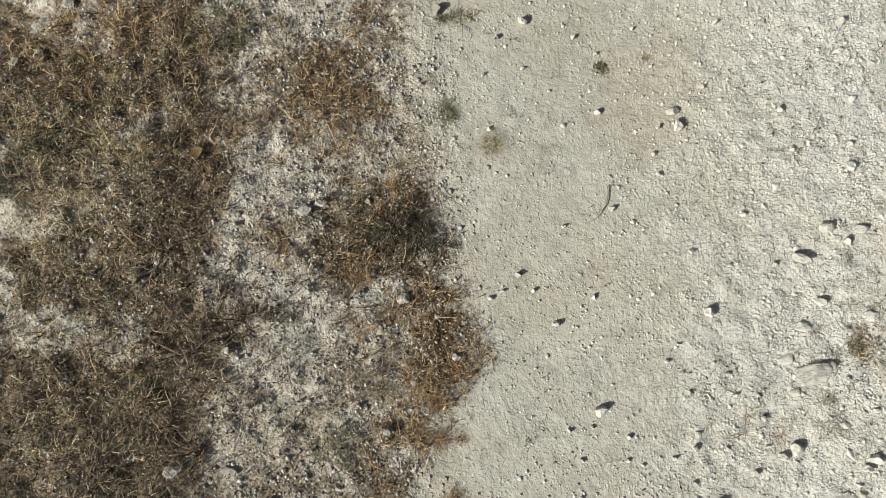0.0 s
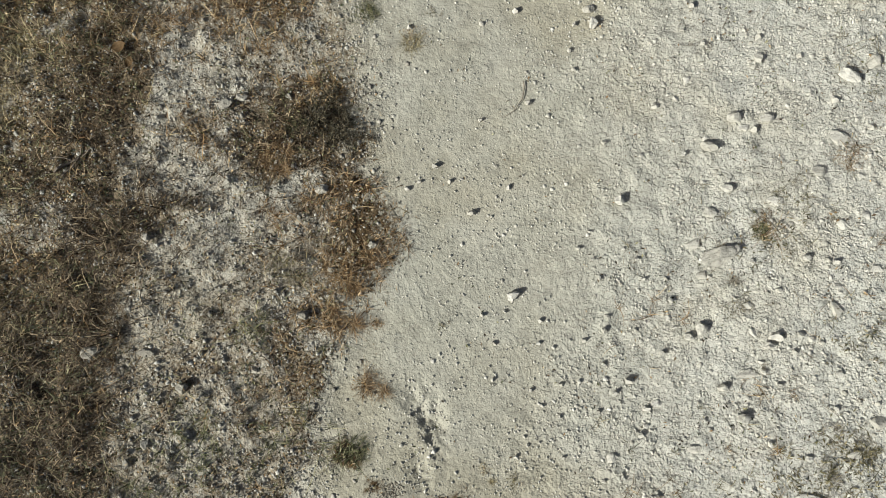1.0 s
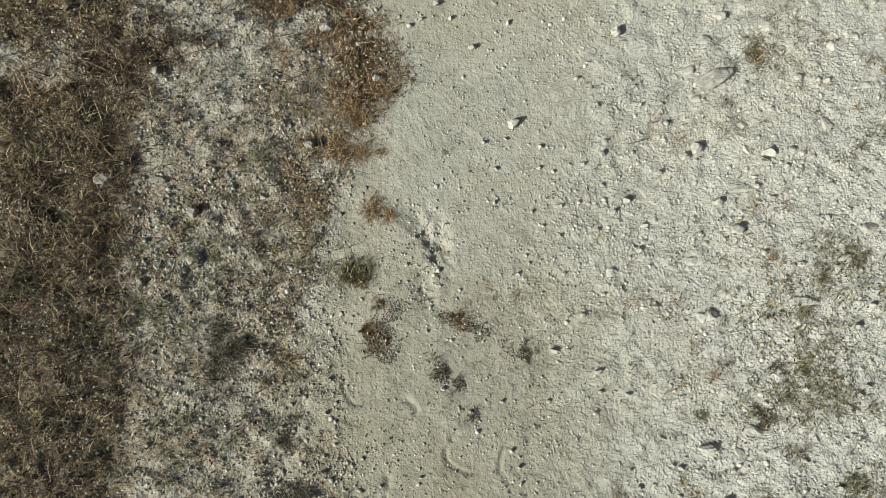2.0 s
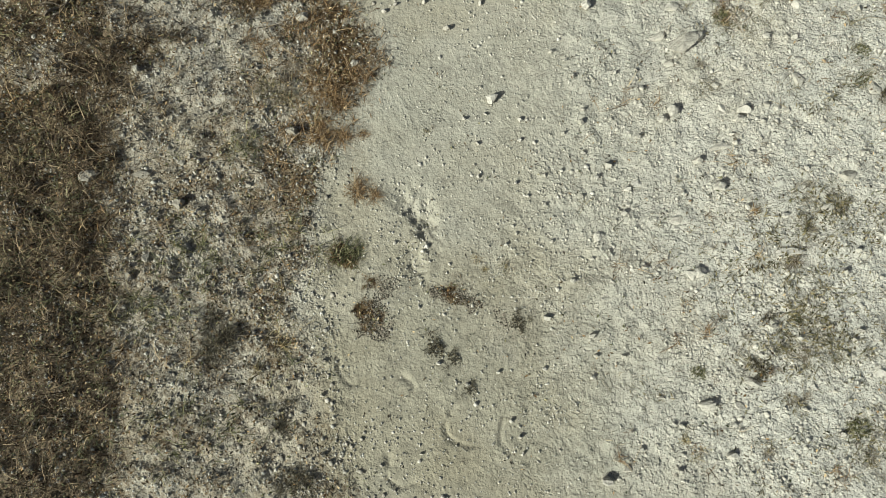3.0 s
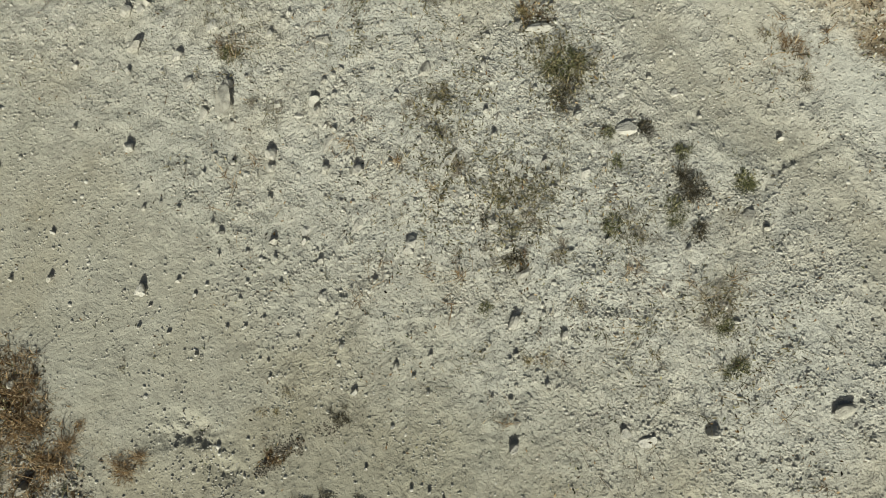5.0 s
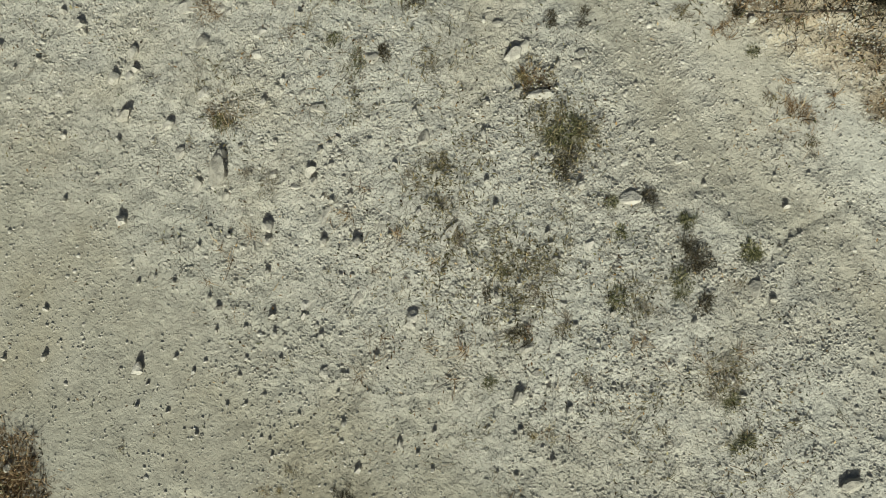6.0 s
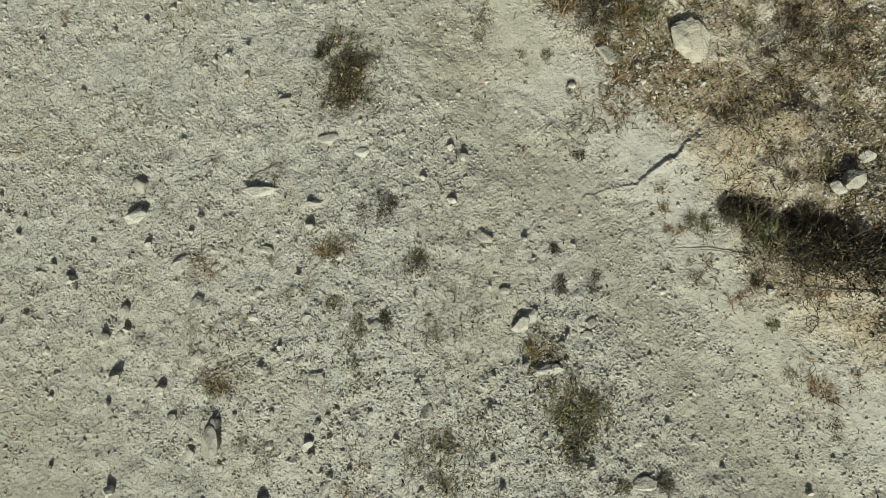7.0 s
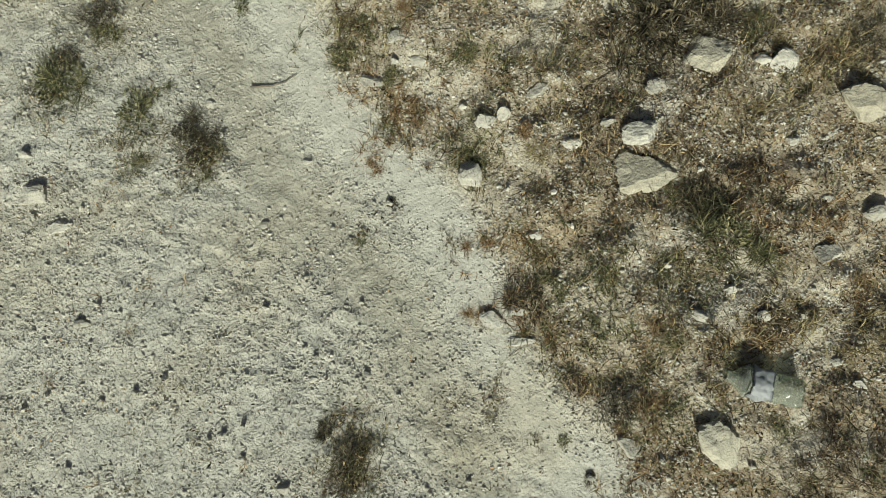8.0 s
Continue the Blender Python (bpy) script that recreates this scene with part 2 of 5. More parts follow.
patch(1.14, -1.21, 0.088, 0.058, -49, 0.45, "weed")
patch(1.10, -1.51, 0.071, 0.064, -49, 0.60, "weed")
patch(0.92, -1.00, 0.074, 0.044, -49, 0.40, "weed")
patch(0.66, -1.05, 0.059, 0.029, -49, 0.30, "weed")
patch(0.99, -1.66, 0.098, 0.056, -49, 0.30, "weed")
patch(0.94, -1.39, 0.100, 0.057, -49, 0.20, "weed")
patch(0.19, -0.76, 0.073, 0.032, -49, 0.50, "grey")
patch(-0.03, -0.72, 0.064, 0.036, -49, 0.60, "grey")
patch(-0.12, -0.60, 0.064, 0.043, -49, 0.60, "olive")
patch(1.84, 0.10, 0.075, 0.090, -58, 0.80, "olive")
patch(1.89, 0.19, 0.068, 0.045, -58, 0.50, "olive")
patch(1.51, -0.33, 0.058, 0.043, -58, 0.50, "weed")
patch(1.43, -0.12, 0.044, 0.037, -58, 0.40, "weed")
patch(1.41, -0.46, 0.086, 0.050, -58, 0.30, "weed")
patch(1.43, -0.84, 0.070, 0.084, -58, 0.60, "weed")
patch(1.53, -0.69, 0.031, 0.057, -58, 0.60, "straw")
patch(1.21, -0.65, 0.113, 0.071, -58, 0.40, "weed")
patch(1.22, 0.18, 0.060, 0.037, -58, 0.35, "red")
patch(0.99, -0.04, 0.059, 0.073, -58, 0.35, "red")
patch(1.07, 0.04, 0.074, 0.059, -58, 0.30, "weed")
patch(1.21, -0.34, 0.087, 0.058, -58, 0.25, "weed")
# these two dark mats stand in for the shadow band behind tall weeds
patch(2.16, -1.10, 0.187, 0.058, -58, 1.00, "dark")
patch(2.09, -0.90, 0.058, 0.043, -58, 0.80, "dark")
patch(2.01, -1.09, 0.184, 0.085, -58, 0.70, "red")
patch(1.77, -1.30, 0.096, 0.082, -58, 0.40, "brown")
patch(1.87, -0.91, 0.042, 0.085, -58, 0.35, "weed")
patch(2.10, -0.52, 0.089, 0.059, -58, 0.35, "weed")
patch(2.26, 1.35, 0.093, 0.124, -58, 0.60, "olive")
patch(2.24, 1.07, 0.138, 0.076, -58, 0.50, "weed")
patch(2.27, 0.89, 0.069, 0.076, -58, 0.80, "olive")
patch(1.87, 0.12, 0.077, 0.084, -58, 0.60, "weed")
patch(1.92, 0.20, 0.057, 0.042, -58, 0.50, "olive")
patch(2.44, 1.33, 0.095, 0.079, -58, 0.40, "weed")
patch(2.33, 0.39, 0.037, 0.030, -58, 0.50, "weed")
patch(-0.43, -0.58, 0.230, 0.123, 0, 0.32, "olive")
patch(-0.39, -0.77, 0.196, 0.106, 0, 0.30, "grey")
patch(-0.49, -0.98, 0.208, 0.104, 0, 0.32, "olive")
patch(-0.59, -0.70, 0.121, 0.121, 0, 0.28, "olive")
patch(-0.51, -0.02, 0.154, 0.154, 0, 0.22, "grey")
patch(-0.58, -0.20, 0.152, 0.091, 0, 0.28, "grey")
patch(-0.38, -0.32, 0.135, 0.090, 0, 0.28, "olive")
patch(-0.68, 0.54, 0.097, 0.097, 0, 0.35, "brown")
patch(2.78, 0.70, 0.105, 0.090, -58, 0.70, "olive")
patch(2.68, 0.50, 0.118, 0.088, -58, 0.70, "brown")
patch(2.91, 0.35, 0.176, 0.073, -58, 0.60, "olive")
patch(3.25, -0.02, 0.159, 0.058, -58, 1.00, "dark")
patch(3.38, -0.35, 0.171, 0.100, -58, 0.90, "straw")
patch(3.17, -0.29, 0.141, 0.085, -58, 0.60, "straw")
patch(2.68, 0.29, 0.087, 0.087, -58, 0.70, "olive")
patch(2.70, 0.04, 0.171, 0.057, -58, 0.80, "dark")
patch(2.93, -0.33, 0.154, 0.112, -58, 0.90, "dark")
patch(2.92, -0.50, 0.152, 0.097, -58, 0.80, "brown")
patch(2.50, 0.04, 0.086, 0.071, -58, 0.70, "brown")
patch(2.54, -0.08, 0.141, 0.085, -58, 0.70, "olive")
patch(2.66, -0.31, 0.167, 0.097, -58, 0.80, "olive")
patch(2.41, -0.08, 0.071, 0.057, -58, 0.70, "red")
patch(2.42, -0.23, 0.140, 0.084, -58, 0.80, "olive")
patch(2.38, -0.32, 0.126, 0.042, -58, 0.90, "dark")
patch(2.41, -0.46, 0.124, 0.110, -58, 0.80, "olive")
patch(2.72, -0.61, 0.163, 0.095, -58, 0.70, "straw")
patch(2.48, -0.83, 0.134, 0.107, -58, 0.80, "dark")
patch(2.25, -0.62, 0.151, 0.069, -58, 0.80, "brown")
patch(2.81, -0.75, 0.081, 0.095, -58, 0.70, "straw")
patch(2.91, 0.11, 0.086, 0.058, -58, 0.40, "straw")
patch(2.58, -0.59, 0.082, 0.082, -58, 0.60, "brown")
patch(-0.057, -0.821, 0.05, 0.04, 0, 0.75, "ash")
patch(0.15, -0.765, 0.05, 0.03, 0, 0.55, "ash")
patch(-0.03, -0.74, 0.04, 0.03, 0, 0.40, "ash")


def gaps(x, y):
    """Bare stony gaps between the clumps of the verges: low there, 1 in the clumps."""
    ragged = x + 0.26 * (layers(x, y, 0.17, 205, 4) - 0.5)
    thick = 0.8 * step((-0.1 - y) / 0.3) * step((-0.72 - ragged) / 0.12)
    return np.maximum(thick, np.clip(5.0 * layers(x, y, 0.15, 201, 4) - 1.65, 0.14, 1))


def in_patch(p, x, y):
    px, py, rx, ry, a = p[:5]
    dx, dy = x - px, y - py
    u, v = (dx * math.cos(a) + dy * math.sin(a)) / rx, (-dx * math.sin(a) + dy * math.cos(a)) / ry
    return np.exp(-1.15 * (u * u + v * v) ** 1.2)


def warped(x, y):
    """A place shifted by noise, so that patches get ragged edges."""
    a = 0.17 * (layers(x, y, 0.16, 3, 4) - 0.5)
    b = 0.17 * (layers(x, y, 0.16, 8, 4) - 0.5)
    return x + a, y + b


def growth(x, y):
    """How much plant litter lies on the ground, 0 to 1."""
    wx, wy = warped(x, y)
    g = np.zeros_like(wx)
    near = (np.abs(wx - 1) < 4) & (np.abs(wy) < 3.5)
    for p in PATCHES:
        weight = {"weed": 0.27, "grey": 0.5, "straw": 0.55, "ash": 0.9}.get(p[6], 0.66) * np.where(p[0] > 1.6, 0.7, 1.0)
        g[near] = np.maximum(g[near], p[5] * weight * in_patch(p, wx[near], wy[near]))
    g = np.maximum(g, (0.76 + 0.55 * step((-0.1 - wy) / 0.3)) * step((mass_edge(wy) - wx) / 0.12) * (0.12 + 0.88 * gaps(x, y)))
    g = np.maximum(g, (0.21 + 0.09 * step((-0.3 - wy) / 0.2) * (1 - 0.8 * step((-0.72 - wy) / 0.25))) * step((left_edge(wy) - wx) / 0.12))
    g = np.maximum(g, 0.46 * step((wx - right_edge(wy)) / 0.12) * np.clip(2.4 * layers(x, y, 0.1, 27) - 0.5, 0, 1))
    return np.clip(g * (0.45 + 0.9 * layers(x, y, 0.05, 21)) * (0.55 + 0.9 * layers(x, y, 0.22, 25)), 0, 1)


def crumble(x, y):
    """1 where the crust is broken up, 0 on smooth crust."""
    return step((layers(x, y, 0.11, 131) - 0.40) / 0.16)


def coarseness(x, y):
    """0 on the trodden wheel track, 1 on loose gravel."""
    c = 0.22 + 0.78 * step((x - 0.24 - 0.12 * np.sin(1.7 * y) - 0.22 * (layers(x, y, 0.2, 35) - 0.5)) / 0.70)
    c = c * (1 - 0.80 * np.exp(-(((x - right_edge(y) + 0.07) / 0.09) ** 2))) * (1 - 0.45 * np.exp(-(((x - right_edge(y) + 0.32) / 0.12) ** 2)))
    c = np.maximum(c, 0.75 * step((left_edge(y) + 0.1 - x) / 0.15))
    c = np.maximum(c, 0.95 * step((x - right_edge(y)) / 0.12))
    return np.clip(c * (0.75 + 0.5 * layers(x, y, 0.22, 31)), 0, 1)


def loose(x, y):
    """0 on smooth crust, 1 on loose ground."""
    return step((coarseness(x, y) - 0.16) / 0.74)


def trodden(x, y):
    """1 in the two packed wheel tracks."""
    left = step((x + 0.32) / 0.15) * (1 - step((x - 0.30 - 0.12 * np.sin(1.7 * y) - 0.25 * (layers(x, y, 0.2, 36) - 0.5)) / 0.75))
    right = np.exp(-(((x - right_edge(y) + 0.31) / 0.11) ** 2))
    left = np.maximum(left, 0.50 * step((left_edge(y) + 0.03 - x) / 0.15))
    return np.clip(np.maximum(left * (0.74 + 0.46 * step((-0.55 - y) / 0.5)), 0.6 * right) * (0.7 + 0.5 * layers(x, y, 0.09, 33, 4)), 0, 1)


def ochreness(x, y):
    e = right_edge(y)
    o = 0.62 * step((x - e + 0.02) / 0.1) + 0.10 * np.exp(-(((x - e + 0.3) / 0.2) ** 2))
    o = np.maximum(o, 0.24 * step((left_edge(y) - x) / 0.12))
    return np.clip(o * (0.2 + 1.3 * layers(x, y, 0.25, 44)), 0, 1)


def to_line(x, y, points):
    d = np.full(np.shape(x), 9.0)
    for (ax, ay), (bx, by) in zip(points, points[1:]):
        w = (bx - ax) ** 2 + (by - ay) ** 2
        t = np.clip(((x - ax) * (bx - ax) + (y - ay) * (by - ay)) / w, 0, 1)
        d = np.minimum(d, np.hypot(x - ax - t * (bx - ax), y - ay - t * (by - ay)))
    return d


CRACK = ((1.904, -0.595), (1.962, -0.645), (2.0, -0.691), (2.067, -0.712), (2.132, -0.744))
FAINT_CRACK = ((1.4, -1.452), (1.501, -1.46), (1.57, -1.51), (1.659, -1.559))
SCAR = ((0.057, -0.486), (0.096, -0.578), (0.074, -0.67))
# the last line here is a hollow added to deepen the weeds' shadow band
SHADE_HOLLOW = ((2.095, -0.93), (2.10, -0.98), (2.13, -1.09), (2.165, -1.2), (2.20, -1.32))
PITS = ((-0.673, 0.306, 0.012),)
PRINTS = ((-0.115, -0.930, 0.045, 250), (0.0, -1.0, 0.03, 20), (0.167, -1.104, 0.05, 200), (0.296, -1.136, 0.045, 180), (0.002, -1.194, 0.05, 215))


def height(x, y):
    x, y = np.asarray(x, float), np.asarray(y, float)
    e = right_edge(y)
    bell = lambda v: np.exp(-v * v)
    z = -0.030 * bell((x - 0.5) / 0.45) + 0.008 * bell((x - e + 0.75) / 0.3) - 0.014 * bell((x - e + 0.26) / 0.2)
    shift = 0.06 * (layers(x, y, 0.12, 211) - 0.5)
    worn = np.clip(3.2 * layers(x, y, 0.16, 213) - 1.1, 0, 1)
    z = z + worn * (0.0045 * bell((x - e + 0.42 + shift) / 0.025) + 0.0035 * bell((x - e + 0.20 + shift) / 0.02) - 0.0035 * bell((x - e + 0.27 - shift) / 0.018))
    z = z + 0.055 * step((x - e) / 0.35) + 0.075 * step((-0.1 - x) / 0.9)
    rough = 0.06 + 0.94 * loose(x, y)
    z = z + (0.003 + 0.004 * rough) * (layers(x, y, 0.30, 51, 2) - 0.5) + rough * (0.005 * (layers(x, y, 0.06, 61) - 0.5) + 0.010 * (layers(x, y, 0.028, 71, 2) - 0.5))
    wild = 0.7 * step((mass_edge(y) + 0.08 - x) / 0.3) + step((x - e) / 0.2)
    z = z + wild * 0.055 * (layers(x, y, 0.09, 81) - 0.5)
    clod = step((left_edge(y) - 0.04 - x) / 0.12)
    z = z + clod * 0.020 * (layers(x, y, 0.038, 83, 2) - 0.5)
    # a crack whose near lip stands a little higher than the far one
    cx, cy = x + 0.022 * (layers(x, y, 0.035, 6) - 0.5), y + 0.022 * (layers(x, y, 0.035, 9) - 0.5)
    near = cy < np.interp(cx, [c[0] for c in CRACK], [c[1] for c in CRACK])
    widening = step((x - 1.93) / 0.17)
    z = z + near * (0.0035 + 0.0075 * widening) * np.exp(-to_line(cx, cy, CRACK) / 0.03)
    z = z - 0.008 * bell(to_line(x + 0.01 * (ripple(x, y, 0.03, 5) - 0.5), y, FAINT_CRACK) / 0.007)
    for px, py, r, a in PRINTS:
        d, way = np.hypot(x - px, y - py), np.degrees(np.arctan2(y - py, x - px))
        turn = np.abs((way - a + 180) % 360 - 180)
        z = z - 0.006 * np.clip(2.4 * layers(x, y, 0.03, 31) - 0.4, 0.1, 1) * bell((d + 0.03 * (layers(x, y, 0.04, 37) - 0.5) - r) / 0.0055) * step((120 - turn) / 50)
    for px, py, r in PITS:
        z = z - 1.5 * r * np.exp(-((np.hypot(x - px, y - py) / r) ** 4))
    scar = bell(to_line(x, y, SCAR) / 0.04)
    flake = step((layers(x, y, 0.07, 141, 2) - 0.5) / 0.10) + step((layers(x, y, 0.035, 151, 2) - 0.52) / 0.12)
    z = z + rough * 0.0020 * flake
    z = z - 0.060 * bell(to_line(x + 0.07 * (layers(x, y, 0.07, 5) - 0.5), y, SHADE_HOLLOW) / 0.040) * np.clip(2.6 * layers(x, y, 0.09, 15) - 0.35, 0.1, 1)
    return z + scar * (0.046 * (layers(x, y, 0.04, 91) - 0.58))


# ---- ground ----
def axis(low, high, gap, *finer):
    """Lines of the grid: gap apart, closer between the ends of each finer stretch, wider and wider outside."""
    inner = np.arange(low, high + gap, gap)
    for a, b, g in finer:
        inner = np.r_[inner[inner < a - g / 2], np.arange(a, b, g), inner[inner > b]]
    outer = np.cumsum(gap * 1.16 ** np.arange(1, 62))
    return np.r_[low - outer[::-1], inner, inner[-1] + outer]


def ground():
    gx, gy = axis(-1.65, 3.75, 0.0105, (-0.18, 0.36, 0.005), (1.89, 2.15, 0.0024)), axis(-2.2, 1.8, 0.0105, (-1.26, -0.88, 0.005), (-0.76, -0.58, 0.0026), (-0.575, -0.44, 0.005))
    x, y = np.meshgrid(gx, gy)
    x, y = x.ravel(), y.ravel()
    nx, ny = len(gx), len(gy)
    far = step((np.hypot(x - 1, y) - 3.5) / 4)
    z = height(x, y) * (1 - far) + far * (layers(x, y, 9.0, 5) - 0.5) * 0.25
    a = (np.arange(ny - 1)[:, None] * nx + np.arange(nx - 1)).ravel()
    me = bpy.data.meshes.new("ground")
    me.vertices.add(len(x))
    me.vertices.foreach_set("co", np.stack([x, y, z], 1).ravel())
    me.loops.add(4 * len(a))
    me.loops.foreach_set("vertex_index", np.stack([a, a + 1, a + 1 + nx, a + nx], 1).ravel())
    me.polygons.add(len(a))
    me.polygons.foreach_set("loop_start", np.arange(len(a)) * 4)
    me.update(calc_edges=True)
    me.polygons.foreach_set("use_smooth", np.ones(len(a), bool))
    for name, values in (("litter", growth(x, y)), ("coarse", coarseness(x, y)), ("ochre", ochreness(x, y)), ("packed", trodden(x, y)), ("broken", coarseness(x, y) * crumble(x, y))):
        me.attributes.new(name, "FLOAT", "POINT").data.foreach_set("value", values)
    me.materials.append(SOIL)
    return tagged(new("ground", me), "pale dusty limestone soil of a dirt track with wheel ruts", "ground", kind="structure")


ground()


# ---- loose stones ----
def chip(rng, level=3, cuts=9):
    """A broken pebble about 1 across: a ball cut by flat faces and roughened."""
    bm = bmesh.new()
    bmesh.ops.create_icosphere(bm, subdivisions=level, radius=0.5)
    planes = []
    for _ in range(cuts):
        n = Vector(rng.normal(size=3)).normalized()
        planes.append((n, rng.uniform(0.22, 0.42)))
    lift = rng.uniform(0, 50)
    for v in bm.verts:
        for n, d in planes:
            over = v.co.dot(n) - d
            if over > 0:
                v.co -= n * over * 0.97
        v.co *= 1 + 0.16 * noise.noise(v.co * 3 + Vector((lift, 0, 0))) + 0.10 * noise.noise(v.co * 8 + Vector((0, lift, 0))) + 0.05 * noise.noise(v.co * 19 + Vector((0, 0, lift)))
    return bm


count = [0]


def rock(name, x, y, w, h, turn, label, rise, cuts, level):
    rng = np.random.RandomState(count[0] + 11)
    count[0] += 1
    bm = chip(rng, level, cuts)
    low, high = [Vector([f(v.co[k] for v in bm.verts) for k in range(3)]) for f in (min, max)]
    tall = rise * min(w, h)
    size = high - low
    for v in bm.verts:
        p = v.co - (low + high) / 2
        v.co = (p.x / size.x * w, p.y / size.y * h, p.z / size.z * tall)
    me = bpy.data.meshes.new(name)
    bm.to_mesh(me)
    bm.free()
    me.materials.append(BOULDER if name == "rock" else WEATHERED if x < 0 else STONE)
    ob = new(name, me)
    ob.matrix_world = pose(x, y, float(height(x, y)) + 0.33 * tall, rng.uniform(-9, 9), rng.uniform(-9, 9), turn + rng.uniform(-14, 14))
    return tagged(ob, label, "stone", "loose stones")


def stone(x, y, w, h, turn, rise=0.9):
    size = max(w, h)
    grow = 1.15 if x > -0.3 else 0.9
    rise = rise if rise < 0.6 else 0.6 if x < -0.3 else 1.15 if size < 0.03 else 0.9 if size < 0.045 else 0.65
    w, h = grow * w, grow * h
    where = "among dry grass" if x < left_edge(y) or x > right_edge(y) else "lying on the dusty track"
    kind = "small pale limestone pebble" if size < 0.025 else "pale beige limestone stone" if size < 0.05 else "flat pale limestone slab, half buried"
    return rock("pebble" if size < 0.025 else "stone", x, y, w, h, turn, kind + " " + where, rise, 11, 4 if size > 0.05 else 3)


def flat_stone(x, y, w, h, turn):
    """A stone sunk in the soil, its top a little proud."""
    return stone(x, y, w, h, turn, 0.46)


def boulder(x, y, w, h, turn):
    return rock("rock", x, y, 1.06 * w, 1.06 * h, turn, "large broken pale limestone rock among dry grass", 0.42, 15, 5)


stone(0.862, -0.112, 0.078, 0.046, 8)
stone(0.905, -0.095, 0.030, 0.024, 30)
stone(-0.655, -0.600, 0.026, 0.030, 20)
stone(-0.700, -0.650, 0.020, 0.032, 10)
stone(0.127, 0.910, 0.028, 0.023, 0)
stone(0.048, 0.858, 0.015, 0.013, 0)
stone(0.562, 0.580, 0.024, 0.032, 0)
stone(0.548, 0.624, 0.032, 0.022, 0)
stone(0.369, 0.341, 0.019, 0.014, 0)
stone(0.838, 0.616, 0.015, 0.015, 0)
stone(1.008, 0.781, 0.021, 0.016, 0)
stone(1.015, 0.866, 0.021, 0.019, 0)
stone(0.684, 0.890, 0.014, 0.013, 0)
stone(1.088, 0.740, 0.016, 0.013, 0)
stone(1.075, 0.648, 0.011, 0.010, 0)
stone(0.337, 0.625, 0.018, 0.015, 0)
stone(0.501, 0.439, 0.013, 0.011, 0)
stone(0.490, 0.498, 0.012, 0.011, 0)
stone(0.230, 0.290, 0.011, 0.010, 0)
stone(0.722, 0.320, 0.017, 0.012, 0)
stone(0.780, 0.344, 0.012, 0.010, 0)
stone(0.809, 0.543, 0.012, 0.010, 0)
stone(0.862, 0.500, 0.014, 0.013, 0)
stone(0.996, 0.422, 0.018, 0.013, 0)
stone(1.011, 0.506, 0.015, 0.014, 0)
stone(0.273, 0.857, 0.013, 0.012, 0)
stone(0.447, 0.880, 0.010, 0.010, 0)
stone(0.337, 0.804, 0.012, 0.010, 0)
stone(0.931, 0.849, 0.012, 0.010, 0)
stone(0.009, 0.743, 0.012, 0.010, 0)
stone(0.123, 0.761, 0.013, 0.010, 0)
stone(0.238, 0.586, 0.015, 0.011, 0)
stone(0.927, 0.275, 0.031, 0.026, 0)
flat_stone(0.955, 0.249, 0.023, 0.018, 0)
stone(1.016, 0.270, 0.035, 0.022, 0)
stone(0.100, 0.154, 0.019, 0.014, 0)
stone(0.203, 0.020, 0.022, 0.015, 0)
stone(0.614, 0.050, 0.027, 0.025, 0)
stone(0.899, 0.076, 0.030, 0.021, 0)
flat_stone(0.849, 0.010, 0.034, 0.026, 0)
flat_stone(0.801, -0.075, 0.036, 0.025, 0)
stone(0.653, -0.114, 0.014, 0.011, 0)
stone(0.313, -0.214, 0.030, 0.026, 0)
stone(0.230, -0.264, 0.012, 0.011, 0)
stone(0.558, -0.307, 0.018, 0.015, 0)
stone(0.811, -0.302, 0.030, 0.028, 0)
stone(0.778, -0.324, 0.024, 0.018, 0)
stone(0.992, -0.323, 0.031, 0.023, 0)
stone(0.706, -0.366, 0.016, 0.013, 0)
stone(0.632, 0.693, 0.016, 0.012, 0)
stone(0.025, 0.575, 0.015, 0.011, 0)
stone(-0.173, 0.713, 0.017, 0.013, 0)
stone(0.617, -0.084, 0.011, 0.008, 0)
stone(0.497, -0.082, 0.014, 0.009, 0)
stone(0.666, -0.170, 0.010, 0.009, 0)
stone(0.533, -0.112, 0.012, 0.009, 0)
stone(0.734, -0.227, 0.013, 0.012, 0)
stone(0.742, -0.299, 0.013, 0.010, 0)
stone(0.552, -0.395, 0.013, 0.010, 0)
stone(0.952, -0.390, 0.013, 0.010, 0)
stone(0.380, -0.341, 0.012, 0.009, 0)
stone(0.261, -0.341, 0.012, 0.010, 0)
stone(0.950, -0.123, 0.014, 0.011, 0)
stone(0.790, 0.177, 0.017, 0.013, 0)
flat_stone(0.856, 0.222, 0.018, 0.013, 0)
flat_stone(1.020, 0.038, 0.037, 0.025, 0)
stone(0.676, 0.178, 0.013, 0.010, 0)
stone(0.143, 0.110, 0.014, 0.011, 0)
stone(0.057, 0.109, 0.013, 0.009, 0)
stone(0.023, 0.090, 0.014, 0.011, 0)
stone(0.861, 0.195, 0.044, 0.029, 0)
flat_stone(1.200, 0.208, 0.052, 0.035, 0)
flat_stone(1.136, 0.116, 0.036, 0.025, 0)
flat_stone(1.241, 0.129, 0.025, 0.016, 0)
flat_stone(1.245, 0.103, 0.018, 0.015, 0)
flat_stone(0.819, -0.160, 0.026, 0.019, 0)
flat_stone(0.933, -0.240, 0.025, 0.019, 0)
stone(0.616, -0.438, 0.017, 0.015, 0)
stone(0.852, -0.454, 0.026, 0.019, 0)
flat_stone(0.918, -0.418, 0.058, 0.022, 0)
